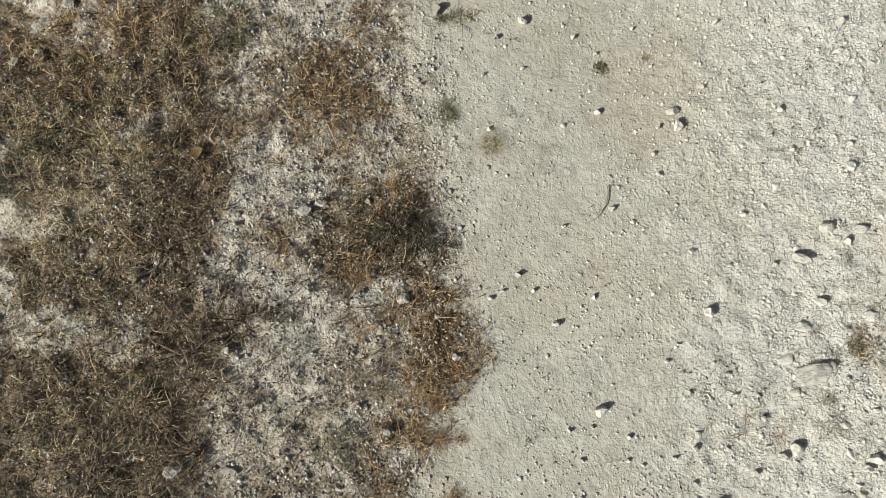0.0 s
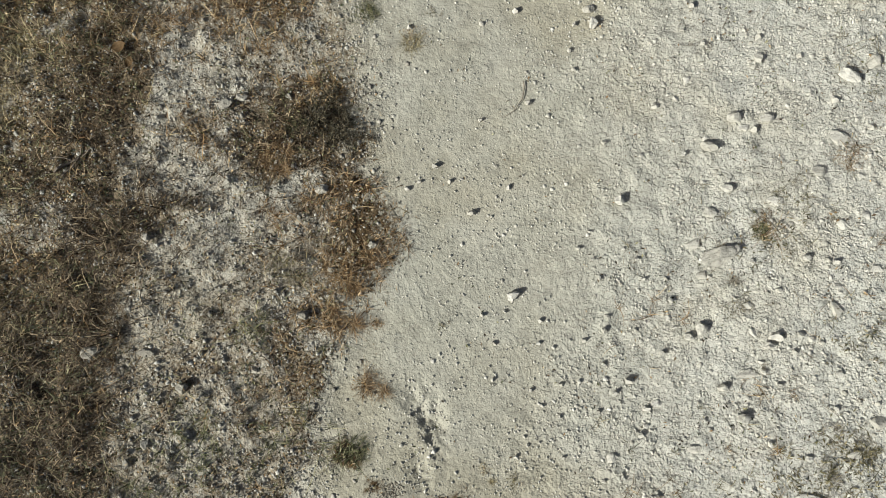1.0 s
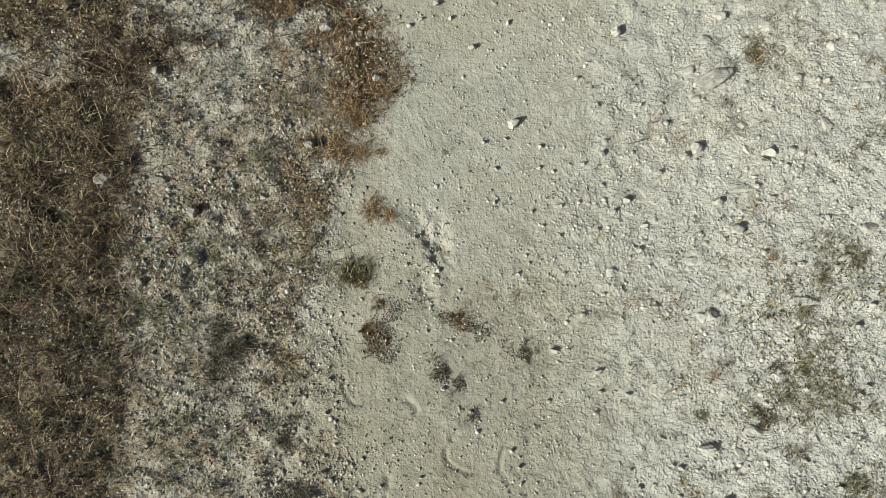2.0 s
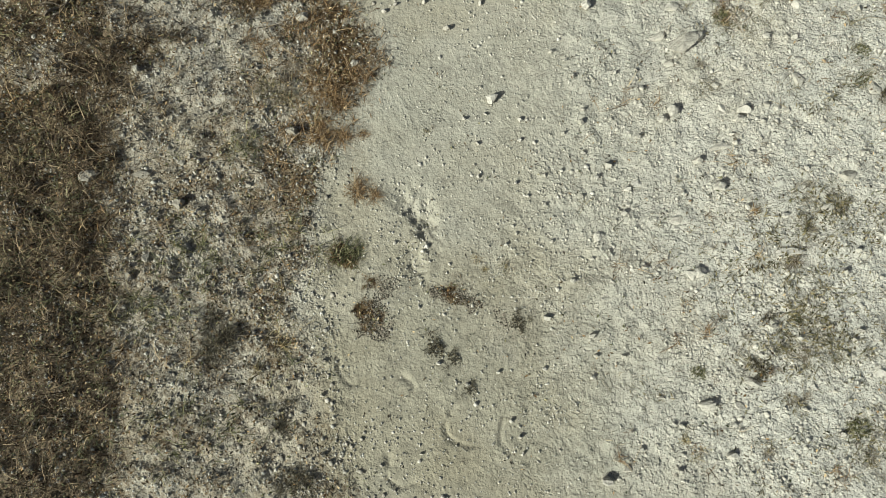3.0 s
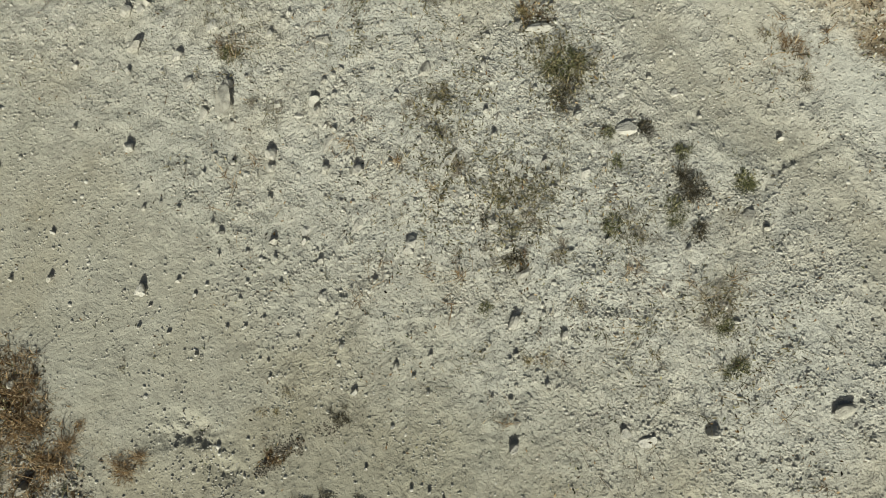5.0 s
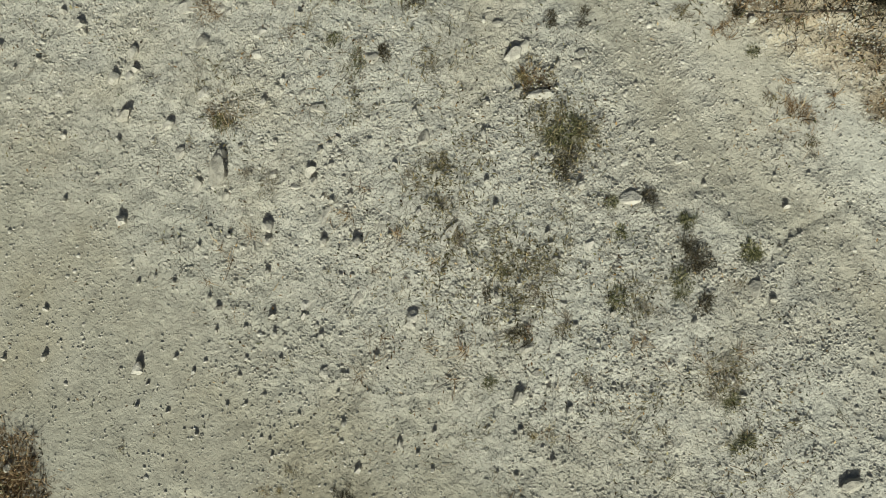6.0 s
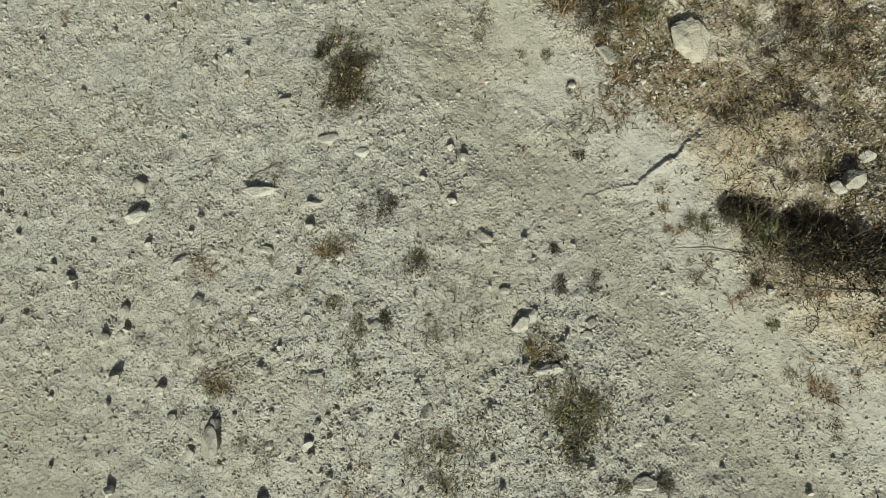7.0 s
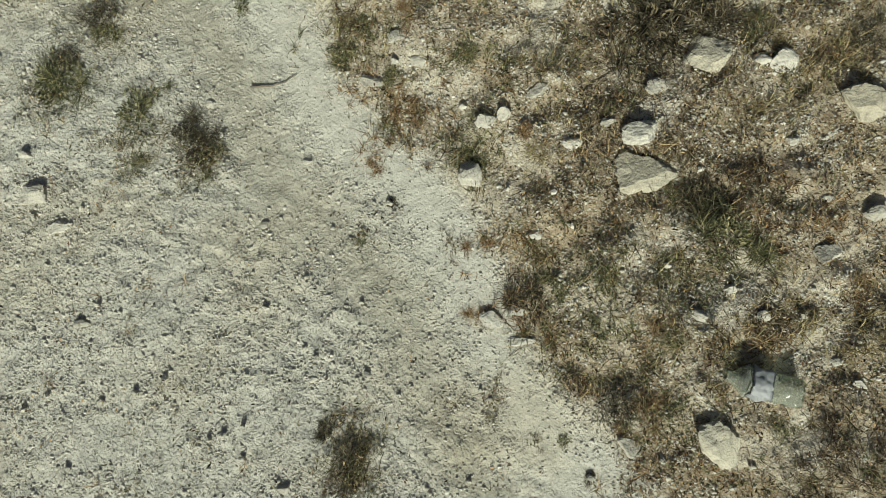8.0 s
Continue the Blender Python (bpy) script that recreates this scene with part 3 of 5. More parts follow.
flat_stone(0.685, -0.498, 0.024, 0.018, 0)
stone(0.897, -0.531, 0.028, 0.022, 0)
stone(0.642, -0.577, 0.018, 0.012, 0)
flat_stone(0.563, -0.638, 0.026, 0.024, 0)
stone(0.810, -0.756, 0.036, 0.025, 0)
flat_stone(1.224, -0.537, 0.037, 0.026, 0)
flat_stone(0.775, -0.612, 0.035, 0.019, 0)
stone(0.405, -0.844, 0.019, 0.013, 0)
stone(0.518, -0.900, 0.020, 0.014, 0)
flat_stone(1.045, -0.723, 0.065, 0.020, 0)
stone(1.170, -0.788, 0.018, 0.014, 0)
stone(0.929, -0.980, 0.013, 0.010, 0)
stone(0.591, -0.959, 0.013, 0.012, 0)
stone(0.438, -0.450, 0.011, 0.009, 0)
stone(0.358, -0.465, 0.009, 0.009, 0)
stone(0.384, -0.976, 0.012, 0.009, 0)
stone(0.485, -0.750, 0.018, 0.012, 0)
stone(1.052, -0.317, 0.015, 0.012, 0)
stone(1.085, -0.118, 0.019, 0.013, 0)
stone(1.070, 0.009, 0.010, 0.009, 0)
stone(0.565, -0.268, 0.013, 0.010, 0)
stone(0.388, -0.281, 0.014, 0.011, 0)
stone(0.530, -0.035, 0.012, 0.009, 0)
flat_stone(1.140, -0.418, 0.016, 0.012, 0)
stone(1.176, -0.941, 0.015, 0.012, 0)
stone(1.027, -0.944, 0.015, 0.011, 0)
stone(1.009, -0.203, 0.013, 0.011, 0)
flat_stone(1.158, -0.192, 0.019, 0.014, 0)
flat_stone(1.256, -0.147, 0.027, 0.019, 0)
flat_stone(1.246, -0.007, 0.023, 0.016, 0)
stone(0.973, -0.346, 0.021, 0.017, -4)
stone(1.080, -0.330, 0.015, 0.012, -4)
stone(1.105, -0.340, 0.014, 0.011, -4)
flat_stone(1.335, -0.303, 0.027, 0.030, -4)
flat_stone(1.532, -0.624, 0.046, 0.028, -4)
stone(1.452, -0.684, 0.020, 0.015, -4)
stone(1.312, -0.666, 0.015, 0.011, -4)
stone(0.959, -0.457, 0.012, 0.010, -4)
flat_stone(1.437, -0.138, 0.024, 0.018, -4)
stone(0.578, -0.471, 0.014, 0.011, -4)
stone(0.995, -0.447, 0.014, 0.011, -4)
stone(1.159, -0.131, 0.013, 0.010, -4)
stone(0.778, -1.095, 0.036, 0.022, -4)
flat_stone(0.896, -1.047, 0.036, 0.023, -4)
stone(0.820, -1.221, 0.024, 0.016, -4)
stone(1.087, -1.186, 0.020, 0.011, -4)
stone(1.326, -0.948, 0.023, 0.018, -4)
stone(0.712, -1.143, 0.013, 0.011, -4)
stone(0.520, -0.951, 0.012, 0.010, -4)
flat_stone(1.042, -1.069, 0.017, 0.014, -4)
flat_stone(0.565, -1.238, 0.020, 0.016, -4)
flat_stone(1.059, -1.292, 0.026, 0.019, -4)
stone(0.608, -1.193, 0.013, 0.010, -4)
stone(0.674, -1.070, 0.014, 0.008, -4)
stone(0.905, -0.996, 0.012, 0.011, -4)
stone(1.157, -0.959, 0.014, 0.009, -4)
stone(0.691, -1.251, 0.013, 0.011, -4)
stone(0.839, -1.148, 0.013, 0.010, -4)
stone(0.505, -1.007, 0.012, 0.009, -4)
stone(0.306, -1.184, 0.010, 0.010, -4)
stone(0.302, -1.142, 0.010, 0.009, -4)
stone(0.283, -1.101, 0.011, 0.009, -4)
stone(0.261, -0.975, 0.010, 0.009, -4)
stone(-0.195, -0.911, 0.010, 0.008, -4)
stone(-0.203, -0.998, 0.010, 0.009, -4)
stone(-0.206, -1.148, 0.012, 0.010, -4)
stone(-0.472, -1.048, 0.013, 0.012, -4)
stone(0.046, -1.164, 0.010, 0.007, -4)
stone(0.674, -0.730, 0.014, 0.011, -4)
stone(0.541, -0.695, 0.012, 0.009, -4)
stone(0.655, -0.555, 0.012, 0.009, -4)
stone(0.534, -0.520, 0.011, 0.009, -4)
stone(0.431, -0.534, 0.011, 0.009, -4)
stone(0.386, -0.505, 0.009, 0.009, -4)
stone(0.486, -0.442, 0.011, 0.009, -4)
stone(0.256, -0.437, 0.011, 0.010, -4)
stone(0.291, -0.255, 0.010, 0.008, -4)
stone(0.503, -0.334, 0.011, 0.010, -4)
stone(0.421, -0.352, 0.010, 0.008, -4)
stone(0.347, -0.607, 0.009, 0.009, -4)
stone(0.314, -0.636, 0.011, 0.009, -4)
stone(0.641, -0.307, 0.011, 0.009, -4)
stone(0.438, -0.638, 0.009, 0.008, -4)
stone(0.107, -0.940, 0.013, 0.009, -4)
stone(0.970, -0.913, 0.014, 0.011, -4)
stone(1.012, -1.121, 0.014, 0.011, -4)
stone(1.050, -0.628, 0.018, 0.012, -4)
stone(1.209, -0.737, 0.014, 0.011, -4)
stone(1.350, -0.844, 0.018, 0.014, -4)
flat_stone(1.441, -1.015, 0.024, 0.016, -4)
flat_stone(1.201, -1.045, 0.030, 0.019, -4)
flat_stone(1.341, -1.199, 0.018, 0.013, -4)
flat_stone(1.563, -0.632, 0.042, 0.030, -37)
flat_stone(1.630, -0.769, 0.025, 0.020, -37)
flat_stone(1.474, -0.737, 0.067, 0.026, -37)
stone(1.081, -1.560, 0.017, 0.011, -37)
stone(1.329, -0.815, 0.013, 0.011, -37)
stone(1.497, -1.217, 0.012, 0.010, -37)
stone(1.572, -0.733, 0.013, 0.011, -37)
stone(1.519, -1.052, 0.013, 0.010, -37)
stone(1.555, -1.423, 0.016, 0.011, -37)
stone(1.176, -1.365, 0.016, 0.010, -37)
stone(1.328, -1.508, 0.017, 0.012, -37)
stone(1.931, -1.102, 0.017, 0.015, -37)
stone(1.244, 0.385, 0.053, 0.041, -58)
flat_stone(1.311, 0.422, 0.037, 0.037, -58)
stone(1.007, 0.443, 0.031, 0.022, -58)
stone(0.980, 0.238, 0.019, 0.015, -58)
flat_stone(1.470, 0.133, 0.097, 0.023, -58)
stone(1.517, -0.004, 0.036, 0.018, -58)
stone(1.461, -0.028, 0.025, 0.017, -58)
flat_stone(1.348, 0.042, 0.046, 0.018, -58)
stone(1.269, -0.480, 0.015, 0.012, -58)
stone(1.712, -0.307, 0.024, 0.016, -58)
stone(1.723, -0.211, 0.018, 0.014, -58)
stone(1.724, -0.517, 0.015, 0.012, -58)
stone(1.029, 0.638, 0.014, 0.012, -58)
stone(1.118, 0.449, 0.015, 0.012, -58)
stone(1.195, 0.316, 0.019, 0.014, -58)
stone(1.326, 0.233, 0.016, 0.013, -58)
stone(1.284, 0.235, 0.015, 0.012, -58)
stone(1.306, 0.091, 0.012, 0.012, -58)
stone(1.343, -0.069, 0.016, 0.013, -58)
flat_stone(1.599, -0.776, 0.023, 0.019, -58)
flat_stone(1.676, -0.425, 0.045, 0.030, -58)
flat_stone(1.584, -0.543, 0.026, 0.016, -58)
stone(2.214, -1.091, 0.039, 0.031, -58)
stone(1.946, -0.765, 0.011, 0.009, -58)
stone(1.778, -0.629, 0.012, 0.009, -58)
stone(1.550, -0.731, 0.013, 0.010, -58)
stone(1.388, -0.630, 0.012, 0.009, -58)
stone(0.788, -0.763, 0.027, 0.014, -58)
stone(0.307, 0.092, 0.012, 0.011, -58)
stone(0.659, -0.511, 0.014, 0.017, -58)
stone(0.956, -0.413, 0.015, 0.012, -58)
stone(0.551, -0.164, 0.010, 0.009, -58)
stone(0.577, 0.217, 0.013, 0.012, -58)
stone(1.126, -0.507, 0.015, 0.012, -58)
stone(1.037, -0.363, 0.014, 0.011, -58)
stone(0.959, -0.594, 0.013, 0.010, -58)
flat_stone(0.886, -0.691, 0.015, 0.010, -58)
flat_stone(0.937, -0.312, 0.022, 0.014, -58)
stone(1.967, 1.208, 0.067, 0.045, -58)
stone(2.045, 1.291, 0.030, 0.020, -58)
flat_stone(1.937, 1.093, 0.066, 0.031, -58)
flat_stone(2.426, 0.947, 0.029, 0.022, -58)
flat_stone(2.434, 0.629, 0.024, 0.015, -58)
stone(2.454, 0.380, 0.017, 0.014, -58)
flat_stone(2.705, 0.592, 0.059, 0.028, -58)
stone(1.763, 0.892, 0.037, 0.022, -58)
stone(2.054, 0.502, 0.017, 0.013, -58)
stone(1.836, 1.066, 0.012, 0.009, -58)
stone(1.824, 0.884, 0.013, 0.012, -58)
stone(1.842, 0.821, 0.011, 0.010, -58)
stone(1.674, 0.995, 0.015, 0.012, -58)
stone(1.734, 0.414, 0.014, 0.013, -58)
stone(1.703, 0.440, 0.013, 0.013, -58)
stone(1.696, 0.667, 0.015, 0.012, -58)
stone(1.768, 0.624, 0.015, 0.013, -58)
stone(1.627, 0.733, 0.017, 0.012, -58)
stone(1.442, 0.710, 0.016, 0.012, -58)
stone(1.564, 0.861, 0.012, 0.010, -58)
stone(1.500, 0.894, 0.013, 0.012, -58)
stone(1.781, 0.384, 0.013, 0.011, -58)
stone(1.712, 0.340, 0.014, 0.011, -58)
stone(2.052, 0.189, 0.016, 0.013, -58)
stone(2.021, 0.324, 0.015, 0.012, -58)
flat_stone(1.968, 0.297, 0.020, 0.015, -58)
stone(2.024, 0.360, 0.014, 0.011, -58)
stone(2.373, 0.866, 0.014, 0.013, -58)
stone(2.007, 1.071, 0.013, 0.012, -58)
stone(1.919, 1.173, 0.014, 0.012, -58)
stone(2.197, 0.301, 0.012, 0.009, -58)
stone(1.968, -0.166, 0.014, 0.011, -58)
stone(2.171, -0.074, 0.010, 0.009, -58)
stone(2.137, -0.413, 0.019, 0.014, -58)
flat_stone(2.327, -0.095, 0.071, 0.023, -58)
flat_stone(2.390, -0.049, 0.043, 0.023, -58)
stone(3.099, -0.402, 0.029, 0.021, -58)
flat_stone(3.021, -0.547, 0.025, 0.015, -58)
flat_stone(2.574, 0.016, 0.036, 0.021, -58)
stone(2.910, 0.007, 0.037, 0.021, -58)
flat_stone(2.887, 0.200, 0.052, 0.032, -58)
stone(2.891, -0.601, 0.058, 0.045, -58)
stone(2.701, -0.450, 0.029, 0.019, -58)
stone(2.753, 0.272, 0.049, 0.032, -58)
stone(2.794, 0.242, 0.034, 0.034, -58)
flat_stone(3.053, -0.050, 0.054, 0.037, -58)
stone(3.047, -0.657, 0.056, 0.038, -58)
stone(3.242, -0.236, 0.040, 0.027, -58)
stone(2.676, -0.299, 0.018, 0.013, -58)
stone(2.922, -0.247, 0.015, 0.012, -58)
stone(2.738, -0.555, 0.015, 0.011, -58)
flat_stone(2.684, -0.747, 0.030, 0.018, -58)
stone(2.665, -0.813, 0.031, 0.017, -58)
stone(2.355, -0.381, 0.017, 0.013, -58)
stone(2.265, -0.530, 0.012, 0.010, -58)
stone(2.368, -0.700, 0.021, 0.013, -58)
stone(2.732, -0.622, 0.016, 0.012, -58)
stone(2.603, -0.210, 0.013, 0.010, -58)
stone(2.688, 0.030, 0.018, 0.012, -58)
stone(2.635, -0.049, 0.017, 0.011, -58)
stone(2.767, 0.346, 0.021, 0.015, -58)
stone(2.779, 0.565, 0.019, 0.015, -58)
flat_stone(3.004, 0.116, 0.018, 0.013, -58)
stone(3.115, -0.314, 0.015, 0.011, -58)
stone(3.040, -0.267, 0.014, 0.011, -58)
stone(-0.134, 0.945, 0.033, 0.030, 0)
stone(-0.484, 0.789, 0.026, 0.025, 0)
stone(-0.496, 0.337, 0.051, 0.045, 0)
stone(-0.452, 0.360, 0.041, 0.032, 0)
stone(-0.219, 0.089, 0.034, 0.028, 0)
stone(-0.071, -0.071, 0.023, 0.020, 0)
stone(-0.258, -0.265, 0.029, 0.024, 0)
stone(-0.689, -0.052, 0.023, 0.022, 0)
stone(-0.480, 0.106, 0.019, 0.017, 0)
stone(-0.456, 0.621, 0.020, 0.016, 0)
stone(-0.351, -0.161, 0.020, 0.018, 0)
stone(-0.741, 0.949, 0.025, 0.022, 0)
stone(-0.384, -0.412, 0.021, 0.018, 0)
stone(-0.470, -0.188, 0.017, 0.015, 0)
stone(-0.321, 0.364, 0.025, 0.021, 0)
stone(-0.735, 0.839, 0.040, 0.030, 0)
stone(0.508, 0.578, 0.015, 0.013, 0)
stone(-0.808, -0.364, 0.069, 0.039, 0)
stone(-0.671, -0.365, 0.057, 0.025, 0)
stone(-0.568, -0.458, 0.040, 0.034, 0)
stone(-0.567, -0.336, 0.020, 0.019, 0)
stone(0.511, -1.264, 0.026, 0.020, -4)
stone(0.817, -1.649, 0.033, 0.028, -49)
stone(1.825, -0.271, 0.019, 0.016, -58)
stone(1.830, -0.228, 0.019, 0.016, -58)
stone(2.253, -1.114, 0.049, 0.043, -58)
stone(2.626, 0.238, 0.055, 0.063, -58)
stone(2.920, -0.075, 0.080, 0.054, -58)
flat_stone(-1.297, 0.809, 0.040, 0.030, 0)
flat_stone(-1.368, 0.783, 0.037, 0.030, 0)
flat_stone(-1.226, 0.968, 0.047, 0.034, 0)
flat_stone(-0.186, -0.141, 0.019, 0.016, 0)
flat_stone(1.154, -0.617, 0.030, 0.018, 0)
flat_stone(1.147, -0.251, 0.038, 0.025, -49)
flat_stone(1.363, -1.072, 0.050, 0.033, -49)
flat_stone(0.707, -1.533, 0.042, 0.025, -49)
flat_stone(1.032, -1.882, 0.055, 0.030, -49)
flat_stone(0.698, -1.478, 0.028, 0.023, -49)
flat_stone(1.328, -1.456, 0.032, 0.043, -49)
flat_stone(0.856, -1.102, 0.023, 0.018, -49)
flat_stone(1.518, -1.131, 0.021, 0.018, -49)
flat_stone(0.813, 0.396, 0.019, 0.016, -58)
flat_stone(1.186, -0.029, 0.025, 0.019, -58)
flat_stone(1.680, 0.059, 0.048, 0.027, -58)
flat_stone(2.251, -0.453, 0.060, 0.045, -58)
flat_stone(2.330, -1.121, 0.037, 0.028, -58)
flat_stone(1.707, 0.212, 0.030, 0.021, -58)
flat_stone(1.675, -0.191, 0.023, 0.018, -58)
flat_stone(1.696, -0.037, 0.036, 0.024, -58)
flat_stone(2.337, -0.005, 0.057, 0.037, -58)
flat_stone(3.271, -0.286, 0.065, 0.057, -58)
flat_stone(2.835, 0.598, 0.045, 0.030, -58)
flat_stone(2.229, 0.629, 0.021, 0.018, -58)
flat_stone(2.806, 0.508, 0.038, 0.027, -58)
flat_stone(2.814, 0.055, 0.043, 0.031, -58)
flat_stone(2.682, -0.543, 0.033, 0.025, -58)
flat_stone(2.604, -0.418, 0.036, 0.027, -58)
boulder(2.848, -0.136, 0.147, 0.105, -58)
boulder(2.370, -0.612, 0.090, 0.112, -58)
boulder(3.190, -0.116, 0.120, 0.103, -58)
boulder(3.273, -0.506, 0.129, 0.092, -58)


# ---- gravel ----
def sheet(name, verts, faces_of, material, label, category, counts=None):
    """One mesh from an array of pieces: verts (pieces, points, 3) and the faces of one piece."""
    n, k = verts.shape[:2]
    me = bpy.data.meshes.new(name)
    me.vertices.add(n * k)
    me.vertices.foreach_set("co", verts.astype(np.float32).ravel())
    sizes = np.array([len(f) for f in faces_of])
    flat = np.concatenate([np.array(f) for f in faces_of])
    loops = (np.arange(n)[:, None] * k + flat).ravel()
    me.loops.add(len(loops))
    me.loops.foreach_set("vertex_index", loops)
    starts = np.r_[0, np.cumsum(np.tile(sizes, n))[:-1]]
    me.polygons.add(len(starts))
    me.polygons.foreach_set("loop_start", starts)
    me.update(calc_edges=True)
    me.materials.append(material)
    return tagged(new(name, me), label, category, kind="stuff")


def turns(rng, n):
    q = rng.normal(size=(n, 4))
    q /= np.linalg.norm(q, axis=1, keepdims=True)
    w, x, y, z = q.T
    return np.stack([1 - 2 * (y * y + z * z), 2 * (x * y - w * z), 2 * (x * z + w * y), 2 * (x * y + w * z), 1 - 2 * (x * x + z * z), 2 * (y * z - w * x), 2 * (x * z - w * y), 2 * (y * z + w * x), 1 - 2 * (x * x + y * y)], 1).reshape(n, 3, 3)


def grains(name, xy, size, material, label, category, level=1, seed=0):
    rng = np.random.RandomState(seed)
    bm = bmesh.new()
    bmesh.ops.create_icosphere(bm, subdivisions=level, radius=0.5)
    base = np.array([v.co[:] for v in bm.verts])
    faces = [[v.index for v in f.verts] for f in bm.faces]
    bm.free()
    n = len(xy)
    shape = base[None] * np.clip(0.34 / np.maximum.reduce([np.abs(np.einsum("kj,nj->nk", base, v)) / 0.5 for v in rng.normal(size=(5, n, 3)) * 0.75] + [np.full((n, len(base)), 0.36)]), 0.45, 1.0)[:, :, None] * rng.uniform(0.85, 1.15, (n, len(base), 1)) * rng.uniform((0.75, 0.6, 0.5), (1.25, 1.0, 0.9), (n, 3))[:, None]
    pts = np.einsum("nij,nkj->nki", turns(rng, n), shape) * size[:, None, None]
    pts[:, :, 2] *= 0.62
    pts[:, :, :2] += xy[:, None]
    pts[:, :, 2] += (height(xy[:, 0], xy[:, 1]) + 0.13 * size)[:, None]
    return sheet(name, pts, faces, material, label, category)


def specks(name, xy, size, material, label, category, seed=0):
    """Grains of eight facets."""
    rng = np.random.RandomState(seed)
    base = np.array([(0.5, 0, 0), (0, 0.5, 0), (-0.5, 0, 0), (0, -0.5, 0), (0, 0, 0.5), (0, 0, -0.5)])
    faces = [(0, 1, 4), (1, 2, 4), (2, 3, 4), (3, 0, 4), (1, 0, 5), (2, 1, 5), (3, 2, 5), (0, 3, 5)]
    n = len(xy)
    pts = np.einsum("nij,nkj->nki", turns(rng, n), base[None] * rng.uniform(0.7, 1.3, (n, 6, 1)) ** 1.2) * size[:, None, None]
    pts[:, :, 2] *= 0.48
    pts[:, :, :2] += xy[:, None]
    pts[:, :, 2] += (height(xy[:, 0], xy[:, 1]) + 0.09 * size)[:, None]
    return sheet(name, pts, faces, material, label, category)


def domes(name, xy, size, material, label, category, sides=4, seed=0):
    """Low rounded grains sunk in the soil: a ragged foot, a narrower shoulder and a tilted crown."""
    rng = np.random.RandomState(seed)
    n = len(xy)
    spin = rng.uniform(0, 2 * math.pi, (n, 1))
    a = spin + 2 * math.pi * np.arange(sides) / sides + rng.uniform(-0.35, 0.35, (n, sides))
    r = rng.uniform(0.42, 0.60, (n, sides)) * size[:, None]
    stretch, way = rng.uniform(0.62, 1.0, (n, 1)), rng.uniform(0, math.pi, (n, 1))

    def ring(radius, z):
        u, v = radius * np.cos(a), stretch * radius * np.sin(a)
        return np.stack([u * np.cos(way) - v * np.sin(way), u * np.sin(way) + v * np.cos(way), z], 2)

    foot = ring(r, np.repeat(-0.14 * size[:, None], sides, 1))
    tall = rng.uniform(0.13, 0.33, (n, 1)) * size[:, None]
    lean = rng.uniform(0, 0.5, (n, 1)) * np.cos(a - spin - rng.uniform(0, 6, (n, 1)))
    crown = ring(r * rng.uniform(0.36, 0.68, (n, 1)), tall * (1 + lean))
    pts = np.concatenate([foot, crown], 1)
    pts[:, :, :2] += xy[:, None]
    pts[:, :, 2] += height(xy[:, 0], xy[:, 1])[:, None]
    faces = [(k, (k + 1) % sides, sides + (k + 1) % sides, sides + k) for k in range(sides)] + [tuple(range(sides, 2 * sides))]
    ob = sheet(name, pts, faces, material, label, category)
    ob.data.polygons.foreach_set("use_smooth", np.ones(len(ob.data.polygons), bool))
    return ob


def scatter(rng, n, density, box=(-1.6, 3.7, -2.2, 1.8)):
    x, y = rng.uniform(box[0], box[1], n), rng.uniform(box[2], box[3], n)
    keep = rng.rand(n) < density(x, y)
    return np.stack([x[keep], y[keep]], 1)


WAY = ((0.0, 0.35), (0.25, -0.65), (0.85, -0.75), (2.45, 0.30))


def sight(x, y):
    """Thins things out on ground far from the way."""
    return 0.15 + 0.85 * step((1.65 - to_line(x, y, WAY)) / 0.25)


def clustered(x, y):
    """Loose grains lie in drifts, with bare crust between them."""
    drift = step((layers(x, y, 0.13, 113) - 0.36) / 0.22) * (0.35 + 0.65 * step((layers(x, y, 0.035, 117) - 0.36) / 0.2))
    return 0.10 + 0.90 * drift


def gravelly(x, y):
    scar = np.exp(-((to_line(x, y, SCAR) / 0.05) ** 2))
    return np.clip((1 - 0.45 * step((left_edge(y) - x) / 0.15)) * sight(x, y) * (0.02 + 1.15 * coarseness(x, y) ** 1.5) * clustered(x, y) + 0.5 * scar, 0, 1)


RNG = np.random.RandomState(3)
at = scatter(RNG, 300000, lambda x, y: gravelly(x, y) + 0.10 * sight(x, y))
domes("grit", at, 0.0046 + 0.0024 * RNG.gamma(1.5, 1.0, len(at)).clip(0, 3), GRIT, "fine rounded limestone grit covering the track", "gravel", 3, 4)
at = scatter(RNG, 52000, gravelly)
domes("gravel", at, 0.0085 + 0.0030 * RNG.exponential(1.0, len(at)).clip(0, 3), GRAVEL, "small rounded limestone chips strewn over the track", "gravel", 5, 5)
at = scatter(RNG, 6000, lambda x, y: gravelly(x, y) * (0.30 + 0.70 * loose(x, y)))
grains("coarse_gravel", at, 0.0100 + 0.0040 * RNG.exponential(1.0, len(at)).clip(0, 3), STONE_BITS, "coarse pale limestone gravel strewn over the track", "gravel", 1, 6)


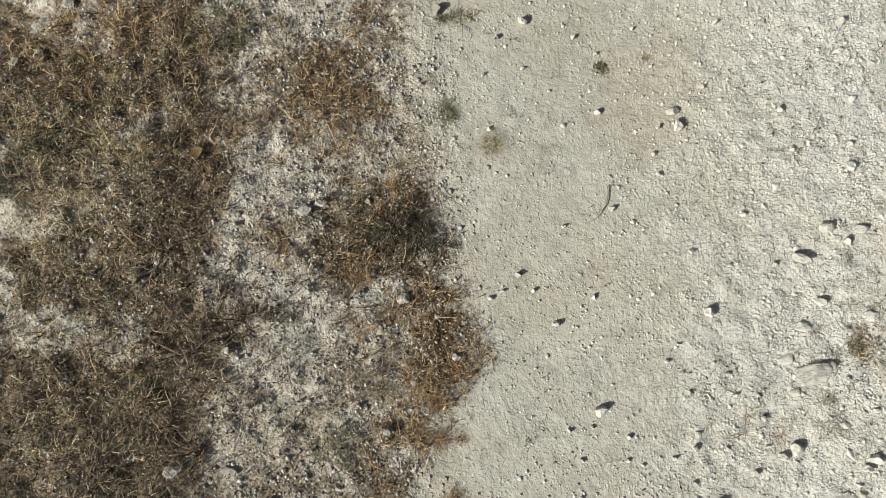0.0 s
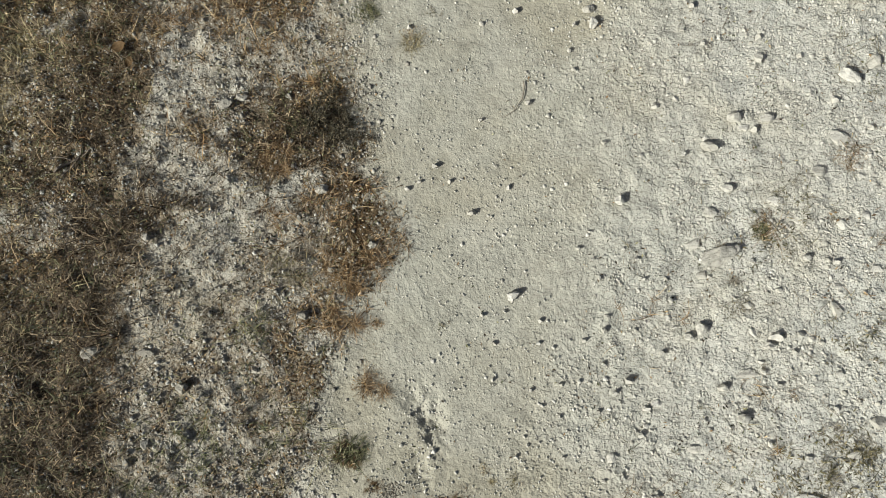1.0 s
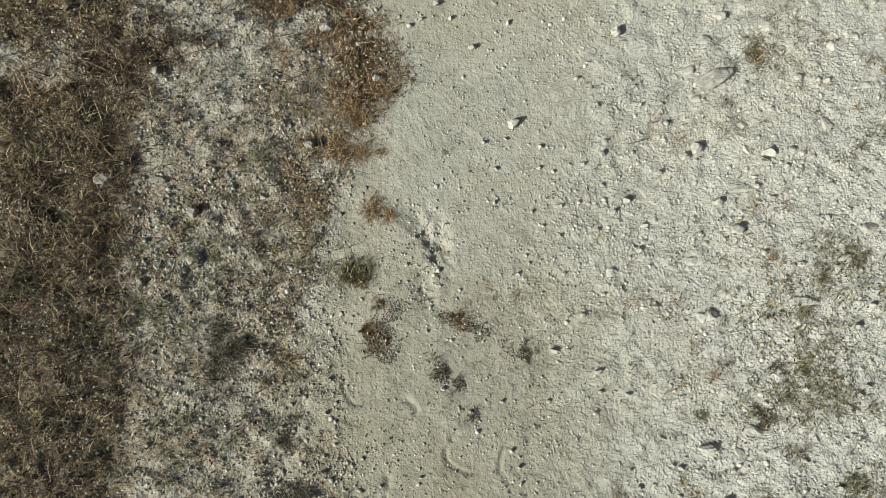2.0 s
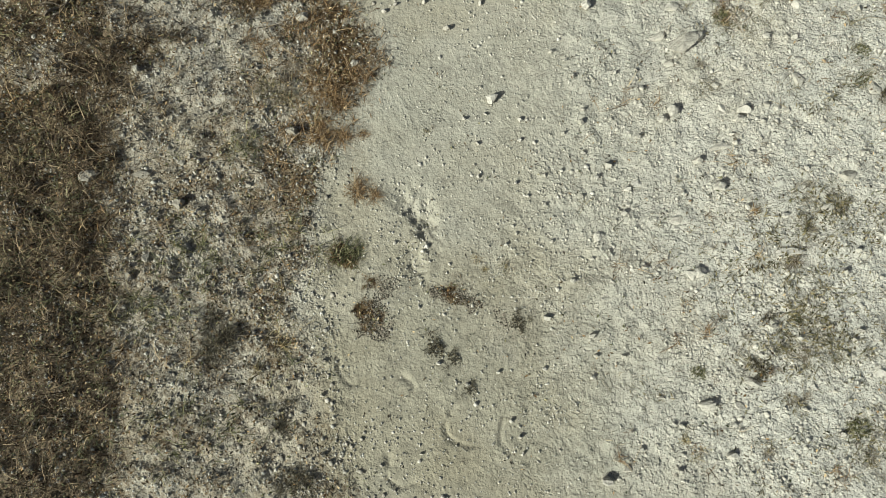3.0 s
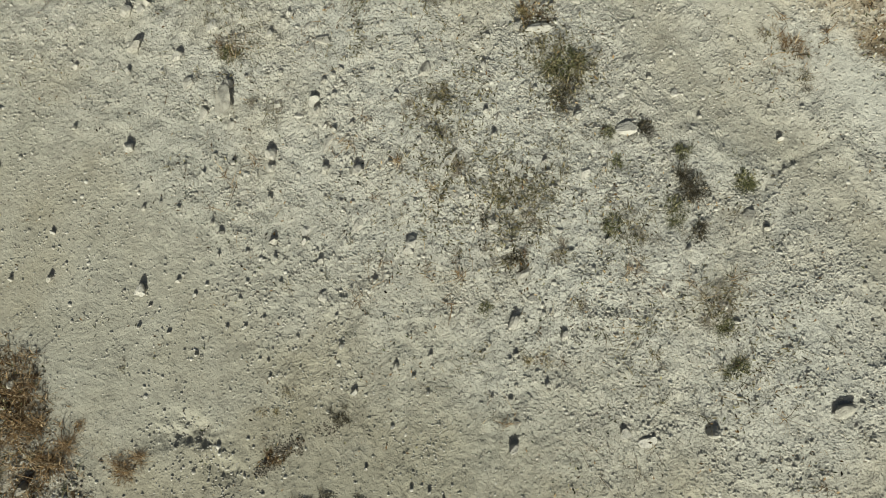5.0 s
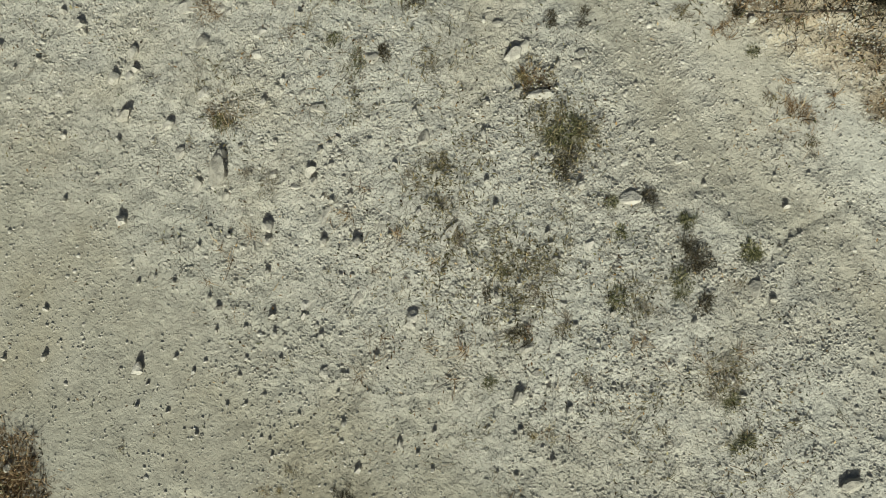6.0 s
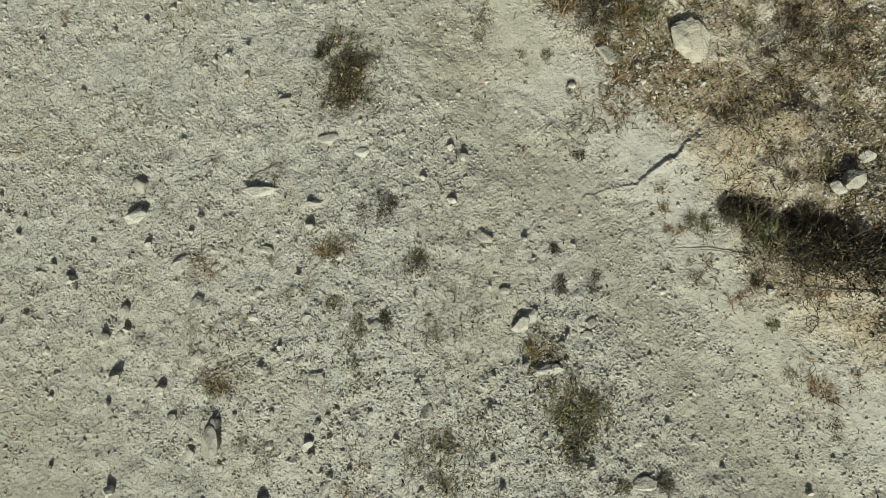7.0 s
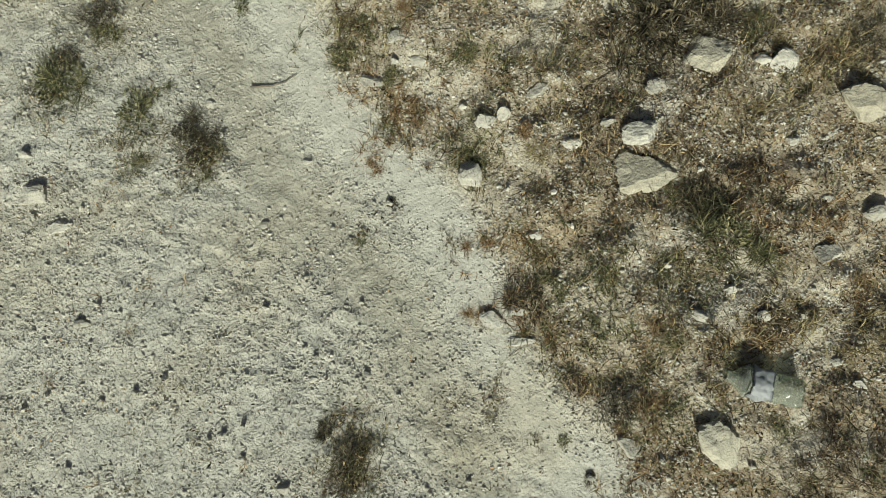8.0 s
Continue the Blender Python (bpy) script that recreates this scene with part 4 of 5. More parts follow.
at = scatter(RNG, 38000, lambda x, y: 0.75 * step((x - right_edge(y) - 0.03) / 0.1) * np.clip(2.5 * layers(x, y, 0.15, 57) - 0.7, 0, 1))
grains("rubble", at, 0.006 + 0.004 * RNG.exponential(1.0, len(at)).clip(0, 4), RUBBLE, "pale limestone rubble among dry grass on the verge", "gravel", 1, 8)
at = scatter(RNG, 34000, lambda x, y: 0.8 * sight(x, y) * step((left_edge(y) + 0.12 - x) / 0.15) * (0.45 + 0.55 * step((x - mass_edge(y) + 0.1) / 0.2)) * np.clip(2.2 * layers(x, y, 0.15, 58) - 0.5, 0, 1))
specks("rubble", at, 0.007 + 0.004 * RNG.exponential(1.0, len(at)).clip(0, 3), CRUMBLED, "stony crumbs on bare soil between dry grass", "gravel", 12)


def droppings(x, y, rx, ry, n):
    rng = np.random.RandomState(int(1000 * x) % 991)
    a, r = rng.uniform(0, 2 * math.pi, n), rng.rand(n) ** 0.6
    xy = np.stack([x + rx * r * np.cos(a), y + ry * r * np.sin(a)], 1)
    xy = xy + 0.06 * np.stack([layers(xy[:, 0], xy[:, 1], 0.05, 64) - 0.5, layers(xy[:, 0], xy[:, 1], 0.05, 65) - 0.5], 1)
    xy = xy[rng.rand(n) < np.clip(3.6 * layers(xy[:, 0], xy[:, 1], 0.03, 63) - 1.1, 0, 1)]
    n = len(xy)
    return specks("dark_litter", xy, 0.0022 + 0.0012 * rng.exponential(1.0, n).clip(0, 3.5), CRUMB, "patch of dark crumbly litter on pale soil", "litter", 9)


droppings(-0.057, -0.821, 0.058, 0.045, 2200)
droppings(0.149, -0.765, 0.055, 0.030, 1300)
droppings(0.205, -0.790, 0.030, 0.022, 560)
droppings(-0.032, -0.740, 0.045, 0.040, 900)
droppings(0.300, -0.840, 0.040, 0.040, 340)


# ---- dry grass and litter ----
def blades(rng, xy, length, width, lean, way=None, bend=1.1):
    """Tapered strips of three joints; lean: first angle over the ground in radians."""
    n = len(xy)
    way = rng.uniform(0, 2 * math.pi, n) if way is None else way
    p = np.concatenate([xy, height(xy[:, 0], xy[:, 1])[:, None] + rng.uniform(-0.001, 0.006, (n, 1))], 1)
    out, tilt = [], lean.copy()
    for s in range(4):
        half = width * (0.5, 0.45, 0.32, 0.0)[s]
        side = np.stack([-np.sin(way), np.cos(way), rng.uniform(-0.4, 0.4, n)], 1) * half[:, None]
        out += [p - side, p + side] if s < 3 else [p]
        go = np.stack([np.cos(way) * np.cos(tilt), np.sin(way) * np.cos(tilt), np.sin(tilt)], 1)
        p = p + go * (length / 3)[:, None]
        floor = height(p[:, 0], p[:, 1]) + 0.002
        p[:, 2] = np.maximum(p[:, 2], floor)
        tilt = tilt - bend * rng.uniform(0.0, 0.7, n)
        way = way + rng.uniform(-0.35, 0.35, n)
    return np.stack(out, 1)


BLADE = [(0, 2, 3, 1), (2, 4, 5, 3), (4, 6, 5)]
LABELS = {
    "brown": "tangled brown dry grass lying on the verge",
    "dark": "dense dark brown matted dry grass",
    "red": "reddish brown dry grass at the track's edge",
    "straw": "pale straw-coloured dry grass stalks",
    "olive": "faded olive grass mat with dry stalks",
    "grey": "sparse grey dried weeds on bare soil",
    "weed": "sparse faded weeds between the gravel",
}


def mat_points(rng, kind):
    found = []
    for p in PATCHES:
        if p[6] != kind:
            continue
        px, py, rx, ry = p[:4]
        n = int((1.1 if px > 1.9 else 0.72) * p[5] * rx * ry * 12 * {"weed": 34000, "grey": 16000}.get(kind, 30000))
        r = 1.5 * max(rx, ry)
        x, y = rng.uniform(px - r, px + r, n * 2), rng.uniform(py - r, py + r, n * 2)
        wx, wy = warped(x, y)
        keep = rng.rand(len(x)) < in_patch(p, wx, wy) * np.clip(2.6 * layers(x, y, 0.05, 17) - 0.7, 0.03, 1) * 0.75
        found.append(np.stack([x[keep], y[keep]], 1))
    box = (-1.75, 3.85, -2.3, 1.9)
    if kind in ("grey", "brown", "weed"):
        tone = {"grey": 0, "brown": 1, "weed": 2}[kind]
        wisps = lambda x, y: 0.8 * np.exp(-(((x - right_edge(y) + 1.15) / 0.50) ** 4)) * np.clip(5 * layers(x, y, 0.16, 93 + tone) - 2.5, 0, 1) * np.clip(4 * layers(x, y, 0.045, 97) - 1.6, 0, 1)
        found.append(scatter(rng, 36000, wisps, (0.5, 2.4, -2.2, 1.8)))
    if kind in ("brown", "straw", "dark", "olive", "grey"):
        share = {"brown": 0.9, "straw": 0.5, "dark": 1.05, "olive": 0.9, "grey": 0.3}[kind]
        south = {"brown": -0.5, "straw": -0.8, "dark": 1.3, "olive": 0.1, "grey": -0.4}[kind]
        tone = {"brown": 0, "straw": 1, "dark": 2, "olive": 3, "grey": 4}[kind]
        verge = lambda x, y: share * 0.5 * ((1 + south * (0.35 + 0.65 * step((-0.2 - y) / 0.3))) * step((mass_edge(y) + 0.05 - warped(x, y)[0]) / 0.15) + {"brown": 0.55, "straw": 1.0, "dark": 1.2, "olive": 1.1, "grey": 0.5}[kind] * 1.25 * step((warped(x, y)[0] - right_edge(y)) / 0.15) + (0.12 + 0.05 * step((-0.3 - y) / 0.2) * (1 - 0.9 * step((-0.72 - y) / 0.25))) * (1 - 0.55 * step((-0.45 - y) / 0.2)) * step((left_edge(y) - warped(x, y)[0]) / 0.1)) * np.clip(4 * layers(x, y, 0.24, 23 + tone) - 1.5, 0, 1) * np.clip(2.8 * layers(x, y, 0.06, 19) - 0.75, 0.03, 1) * np.where(x > 1.5, 1.5 * np.clip(5.5 * layers(x, y, 0.12, 29, 2) - 2.1, 0.14, 1), 1.15 * gaps(x, y))
        edge = lambda x, y: np.hypot(np.maximum(0, np.abs(x - 1.08) - 2.50), np.maximum(0, np.abs(y + 0.4) - 1.75))
        found.append(scatter(rng, 660000, lambda x, y: verge(x, y) * (0.15 + 0.85 * step((2.0 - to_line(x, y, WAY)) / 0.4)) * np.exp(-((edge(x, y) / 0.75) ** 2)), (-2.7, 4.9, -3.4, 2.7)))
    return np.concatenate(found)


for n, kind in enumerate(LABELS):
    rng = np.random.RandomState(40 + n)
    at = rng.permutation(mat_points(rng, kind))
    low = kind in ("weed", "grey")
    bunch = 9 if low else 14
    centre = at[: int(0.6 * len(at)) // bunch]
    at = np.concatenate([np.repeat(centre, bunch, 0) + rng.normal(0, 0.005, (len(centre) * bunch, 2)), at[int(0.6 * len(at)):]])
    rise = np.r_[np.ones(len(centre) * bunch), np.zeros(len(at) - len(centre) * bunch)] > 0
    length = rng.gamma(2.2, 0.010 if low else 0.0130, len(at)).clip(0.010, 0.15)
    length = np.where(at[:, 0] > 1.5, 0.72 * length, length)
    wide = rng.uniform(0.0007, 0.0024, len(at))
    wide = np.where((at[:, 0] > 0.2) & (at[:, 0] < right_edge(at[:, 1]) - 0.15), 0.7 * wide, wide)
    lean = rng.uniform(0.05, 0.6 if low else 0.75, len(at)) ** 1.2
    east = at[:, 0] > 1.5
    lean = np.where(rise, rng.uniform(0.2, 1.2, len(at)), lean)
    lean = np.where(east & ~low, rng.uniform(0.1, 1.25, len(at)), lean)
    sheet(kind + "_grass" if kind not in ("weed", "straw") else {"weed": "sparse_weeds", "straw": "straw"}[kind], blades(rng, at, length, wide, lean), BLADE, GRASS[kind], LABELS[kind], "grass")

# small curled leaf scraps and seed husks between the stalks
rng = np.random.RandomState(77)
at = scatter(rng, 560000, lambda x, y: np.clip(1.6 * growth(x, y) - 0.12, 0, 1) + 0.07 * coarseness(x, y) * crumble(x, y), (-1.75, 3.85, -2.3, 1.9))
n = len(at)
way, size = rng.uniform(0, 2 * math.pi, n), rng.uniform(0.002, 0.0062, n)
z = height(at[:, 0], at[:, 1]) + rng.uniform(0.001, 0.014, n)
ux, uy = np.cos(way), np.sin(way)
tip = rng.uniform(-0.6, 0.6, n)
mid = np.stack([at[:, 0], at[:, 1], z], 1)
along = np.stack([ux, uy, tip], 1) * size[:, None]
across = np.stack([-uy, ux, rng.uniform(-0.6, 0.6, n)], 1) * (size * rng.uniform(0.25, 0.5, n))[:, None]
lift = np.stack([0 * ux, 0 * ux, size * 0.4], 1)
scraps = np.stack([mid - along, mid - across + lift, mid + along, mid + across + lift], 1)
extra = []
for p in PATCHES:
    if p[6] == "weed":
        m = int(p[5] * p[2] * p[3] * 110000)
        px, py = rng.normal(p[0], 0.7 * p[2], m), rng.normal(p[1], 0.7 * p[3], m)
        extra.append(np.stack([px, py], 1)[rng.rand(m) < np.clip(3.4 * layers(px, py, 0.035, 66) - 1.25, 0, 1)])
extra = np.concatenate(extra)
m = len(extra)
turn, reach = rng.uniform(0, 2 * math.pi, m), rng.uniform(0.003, 0.0075, m)
root = np.concatenate([extra, height(extra[:, 0], extra[:, 1])[:, None] + rng.uniform(0.002, 0.012, (m, 1))], 1)
out = np.stack([np.cos(turn), np.sin(turn), rng.uniform(-0.2, 0.9, m)], 1) * reach[:, None]
side = np.stack([-np.sin(turn), np.cos(turn), rng.uniform(-0.4, 0.4, m)], 1) * (0.28 * reach)[:, None]
sheet("weed_leaves", np.stack([root - out, root - side, root + out, root + side], 1), [(0, 1, 2), (0, 2, 3)], GRASS["weed"], "tiny faded olive weed leaves on the gravel", "weeds")
half = n // 3
sheet("leaf_litter", scraps[:half], [(0, 1, 2), (0, 2, 3)], GRASS["brown"], "small dry brown leaf scraps and seed husks", "litter")
sheet("olive_leaf_litter", scraps[2 * half :], [(0, 1, 2), (0, 2, 3)], GRASS["olive"], "small faded olive leaves and broken stalks", "litter")
sheet("dark_leaf_litter", scraps[half : 2 * half], [(0, 1, 2), (0, 2, 3)], GRASS["dark"], "small dark leaf scraps and broken stalks", "litter")


# ---- single tufts and weeds ----
def fan(rng, n, reach, low, high, width, bend):
    way, lean = rng.uniform(0, 2 * math.pi, n), rng.uniform(low, high, n)
    length = reach * rng.uniform(0.25, 1.1, n)
    heart = rng.normal(0, 0.46 * reach, (5, 2))
    base = heart[rng.choice(5, n, p=(0.34, 0.26, 0.18, 0.13, 0.09))] + rng.normal(0, 0.13 * reach, (n, 2))
    length = 0.72 * length
    p = np.concatenate([base, np.zeros((n, 1))], 1)
    out = []
    for s in range(4):
        half = width * (0.5, 0.48, 0.34, 0.0)[s]
        side = np.stack([-np.sin(way), np.cos(way), rng.uniform(-0.3, 0.3, n)], 1) * half
        out += [p - side, p + side] if s < 3 else [p]
        p = p + np.stack([np.cos(way) * np.cos(lean), np.sin(way) * np.cos(lean), np.sin(lean)], 1) * (length / 3)[:, None]
        p[:, 2] = np.maximum(p[:, 2], 0.01)
        lean, way = lean - bend * rng.uniform(0.1, 0.6, n), way + rng.uniform(-0.3, 0.3, n)
    return np.stack(out, 1)


def mesh_of(name, verts, faces_of, material):
    ob = sheet(name, verts, faces_of, material, "", "")
    me = ob.data
    bpy.data.objects.remove(ob)
    return me


def leaflets(rng, n, reach, size):
    way = rng.uniform(0, 2 * math.pi, n)
    r = reach * np.sqrt(rng.uniform(0.02, 1, n)) * (0.75 + 0.3 * np.sin(2 * way + 1) + 0.2 * np.sin(5 * way))
    mid = np.stack([r * np.cos(way), r * np.sin(way), rng.uniform(0.03, 0.55, n) * reach * (1.1 - r / reach)], 1)
    turn = way + rng.uniform(-0.9, 0.9, n)
    s = size * rng.uniform(0.6, 1.3, n)
    along = np.stack([np.cos(turn), np.sin(turn), rng.uniform(-0.3, 0.8, n)], 1) * s[:, None]
    across = np.stack([-np.sin(turn), np.cos(turn), rng.uniform(-0.4, 0.4, n)], 1) * (0.32 * s)[:, None]
    up = np.stack([0 * s, 0 * s, 0.2 * s], 1)
    return np.stack([mid - along, mid - across + up, mid + along, mid + across + up], 1)


TUFT = {
    "green": ("weed", "low green weed with small leaves on bare soil", 80, "brown", 150, "green"),
    "olive": ("weed", "faded olive weed with thin branching stems", 150, "olive", 130, "olive"),
    "straw": ("grass_tuft", "straw-coloured dry grass tuft with splayed stalks", 130, "straw", 25, "brown"),
    "brown": ("grass_tuft", "reddish brown dry grass tuft", 190, "red", 60, "brown"),
    "dark": ("dried_weed", "dark dried weed with twiggy stems", 150, "dusk", 130, "dusk"),
    "grey": ("dried_weed", "small grey dried weed on the gravel", 80, "grey", 40, "weed"),
}
LEAF = [(0, 1, 2), (0, 2, 3)]
models = {}


def tuft(x, y, r, kind, tall=0.75):
    name, label, stalks, stem_tone, leaves, leaf_tone = TUFT[kind]
    turn = (x * 977 + y * 613) % 360
    big = r > 0.042
    key = (kind, int(turn) % 4, big)
    if key not in models:
        rng = np.random.RandomState(200 + len(models))
        flat = kind in ("green", "olive")
        models[key] = (
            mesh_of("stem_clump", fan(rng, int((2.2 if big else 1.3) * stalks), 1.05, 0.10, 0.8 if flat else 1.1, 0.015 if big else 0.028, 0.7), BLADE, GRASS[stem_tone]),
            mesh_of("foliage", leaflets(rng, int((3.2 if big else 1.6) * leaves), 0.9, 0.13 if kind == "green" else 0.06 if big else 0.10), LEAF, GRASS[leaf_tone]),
        )
    ob = tagged(new(name), label, "weed" if "weed" in name else "grass", "weeds and grass tufts")
    ob.matrix_world = pose(x, y, float(height(x, y)) - 0.002, 0, 0, turn) @ Matrix.Diagonal((r * (0.8 + 0.4 * ((turn * 7.3) % 1)), r * (0.8 + 0.4 * ((turn * 3.7) % 1)), r * tall, 1))
    for me in models[key]:
        piece = tagged(new(me.name.split(".")[0], me), kind="stuff")
        piece.parent = ob


tuft(1.386, -1.107, 0.042, "dark")
tuft(1.420, -0.842, 0.067, "olive")
tuft(1.536, -0.315, 0.045, "dark")
tuft(1.601, -0.173, 0.060, "dark")
tuft(1.400, -0.439, 0.044, "grey")
tuft(1.313, -0.273, 0.043, "olive")
tuft(1.359, -0.332, 0.030, "dark")
tuft(1.388, -0.883, 0.046, "dark")
tuft(1.328, -1.034, 0.031, "olive")
tuft(1.270, -1.099, 0.036, "olive")
tuft(0.917, -1.002, 0.016, "dark")
tuft(1.032, -0.896, 0.026, "olive")
tuft(0.774, -1.013, 0.027, "olive")
tuft(1.049, -0.991, 0.038, "grey")
tuft(1.125, -1.183, 0.039, "olive")
tuft(1.312, -1.295, 0.059, "dark")
tuft(1.254, -1.285, 0.050, "olive")
tuft(0.185, -1.011, 0.028, "dark")
tuft(0.102, -0.895, 0.036, "dark")
tuft(0.323, -0.852, 0.036, "dark")
tuft(-0.315, -1.058, 0.049, "dark")
tuft(-0.263, -1.215, 0.054, "dark")
tuft(-0.083, -0.452, 0.055, "brown")
tuft(-0.064, -0.287, 0.026, "brown")
tuft(-0.289, -0.864, 0.082, "straw")
tuft(-0.495, -0.773, 0.061, "dark")
tuft(0.915, -1.202, 0.036, "grey")
tuft(1.334, -0.192, 0.031, "olive")
tuft(0.980, -0.042, 0.035, "olive")
tuft(0.899, -0.240, 0.043, "grey")
tuft(1.174, -0.612, 0.047, "grey")
tuft(1.094, -0.665, 0.043, "grey")
tuft(1.388, -1.228, 0.034, "olive")
tuft(0.961, -0.891, 0.027, "dark")
tuft(0.849, -0.881, 0.027, "grey")
tuft(1.679, -0.652, 0.026, "dark")
tuft(1.738, -0.720, 0.023, "dark")
tuft(1.414, -1.397, 0.042, "olive")
tuft(1.221, -1.364, 0.038, "dark")
tuft(1.330, -0.884, 0.030, "dark")
tuft(1.078, -1.496, 0.047, "grey")
tuft(0.993, -1.109, 0.042, "grey")
tuft(1.135, -1.246, 0.045, "grey")
tuft(0.985, -1.625, 0.041, "olive")
tuft(0.904, -1.434, 0.034, "grey")
tuft(1.332, -1.423, 0.027, "grey")
tuft(1.430, -0.103, 0.041, "brown")
tuft(1.224, 0.142, 0.044, "brown")
tuft(1.656, -0.661, 0.022, "dark")
tuft(1.703, -0.727, 0.020, "dark")
tuft(1.739, -0.595, 0.020, "dark")
tuft(1.991, -0.524, 0.028, "dark")
tuft(1.501, -0.676, 0.039, "straw")
tuft(0.932, -1.020, 0.030, "dark")
tuft(1.032, -0.736, 0.042, "grey")
tuft(1.783, -1.313, 0.035, "brown")
tuft(1.862, -0.935, 0.032, "grey")
tuft(1.945, -1.064, 0.026, "dark")
tuft(1.864, -1.154, 0.026, "olive")
tuft(1.891, -1.057, 0.026, "brown")
tuft(1.956, -0.841, 0.028, "brown")
tuft(2.263, 1.348, 0.100, "olive")
tuft(2.293, 1.095, 0.081, "olive")
tuft(2.301, 0.905, 0.074, "dark")
tuft(1.866, 0.117, 0.066, "dark")
tuft(1.886, 0.199, 0.042, "dark")
tuft(2.377, 1.081, 0.032, "olive")
tuft(2.326, 0.387, 0.028, "olive")
tuft(2.704, 1.030, 0.036, "olive")
tuft(2.137, -0.413, 0.026, "dark")
tuft(2.332, 1.356, 0.059, "dark")
tuft(2.442, 1.302, 0.046, "olive")
tuft(2.621, 0.486, 0.054, "olive")
tuft(2.697, 0.444, 0.046, "brown")
tuft(2.655, 0.276, 0.043, "olive")
tuft(2.497, 0.109, 0.039, "brown")
tuft(2.492, -0.107, 0.039, "olive")
tuft(2.883, 0.417, 0.051, "olive")
tuft(2.558, -0.190, 0.041, "olive")
tuft(3.173, -0.019, 0.046, "dark")
tuft(3.294, -0.184, 0.058, "olive")
tuft(3.224, -0.372, 0.051, "dark")
tuft(3.435, -0.413, 0.061, "dark")
tuft(2.853, -0.321, 0.055, "dark")
tuft(2.831, -0.227, 0.050, "olive")
tuft(2.965, -0.447, 0.045, "dark")
tuft(2.819, -0.478, 0.049, "olive")
tuft(2.856, -0.718, 0.046, "brown")
tuft(2.795, -0.773, 0.035, "dark")
tuft(2.378, -0.162, 0.034, "brown")
tuft(2.322, -0.308, 0.041, "brown")
tuft(2.532, -0.404, 0.045, "olive")
tuft(2.360, -0.438, 0.049, "brown")
tuft(2.477, -0.715, 0.043, "olive")
tuft(2.527, -0.834, 0.049, "dark")
tuft(2.416, -0.833, 0.032, "brown")
tuft(2.179, -0.315, 0.027, "olive")
tuft(2.816, 0.699, 0.053, "olive")
tuft(2.883, 0.574, 0.046, "brown")
tuft(2.689, 0.062, 0.046, "dark")
tuft(2.783, 0.172, 0.035, "brown")
tuft(-0.106, 0.629, 0.045, "olive")
tuft(0.028, 0.551, 0.049, "straw")
tuft(0.350, 0.762, 0.033, "green")
tuft(-0.743, 0.830, 0.043, "green")
tuft(-0.311, 0.283, 0.045, "olive")
tuft(-0.327, -0.127, 0.073, "grey")
tuft(0.478, 0.785, 0.026, "straw")
tuft(0.089, 0.622, 0.026, "grey")
tuft(-0.193, 0.291, 0.047, "dark")
tuft(-0.281, -0.157, 0.046, "straw")
tuft(-0.152, -0.156, 0.061, "brown")
tuft(-0.372, 0.164, 0.063, "brown")
tuft(-0.480, -0.848, 0.060, "dark")
tuft(-0.109, -0.621, 0.046, "olive")
tuft(0.119, -0.296, 0.022, "grey")
tuft(-0.308, -0.136, 0.070, "grey")
tuft(1.174, -0.016, 0.023, "grey")
tuft(0.229, -0.670, 0.027, "straw")
tuft(-0.178, -0.282, 0.063, "brown")
tuft(0.303, -0.694, 0.028, "grey")
tuft(0.739, -1.198, 0.035, "straw")
tuft(1.777, -1.255, 0.035, "grey")
tuft(1.732, -1.392, 0.035, "grey")
tuft(0.148, -0.931, 0.031, "dark")
tuft(1.064, -1.539, 0.043, "olive")
tuft(0.311, -0.705, 0.024, "grey")
tuft(2.110, -0.041, 0.024, "grey")
tuft(2.162, -0.116, 0.037, "grey")
tuft(2.142, -0.252, 0.033, "grey")
tuft(2.072, -0.517, 0.030, "grey")
tuft(2.139, -0.565, 0.030, "brown")
tuft(2.024, -0.743, 0.038, "straw")
tuft(1.993, -0.890, 0.043, "olive")
tuft(2.097, -0.917, 0.043, "dark")
tuft(2.188, 1.012, 0.050, "olive")
tuft(2.462, 0.373, 0.026, "dark")
tuft(2.327, 0.959, 0.037, "dark")
tuft(2.483, 1.339, 0.054, "dark")
tuft(2.449, 0.182, 0.038, "grey")
tuft(2.206, -0.103, 0.037, "grey")
tuft(2.127, -0.135, 0.031, "grey")
tuft(2.529, 0.476, 0.038, "brown")
tuft(3.352, -0.392, 0.062, "straw")
tuft(3.340, -0.257, 0.063, "straw")
tuft(3.228, 0.051, 0.064, "dark")
tuft(2.775, 0.114, 0.049, "straw")
tuft(2.797, -0.308, 0.047, "olive")
tuft(2.569, -0.362, 0.050, "brown")
tuft(2.700, -0.772, 0.054, "straw")
tuft(2.336, -0.252, 0.048, "dark")
tuft(2.336, 0.011, 0.043, "brown")
tuft(2.760, 0.550, 0.050, "olive")
tuft(2.725, 0.706, 0.051, "olive")
tuft(3.115, -0.254, 0.048, "straw")
tuft(2.277, -0.417, 0.036, "brown")


def bush(x, y, r, tall, kind="dark"):
    tuft(x, y, r, kind, tall)


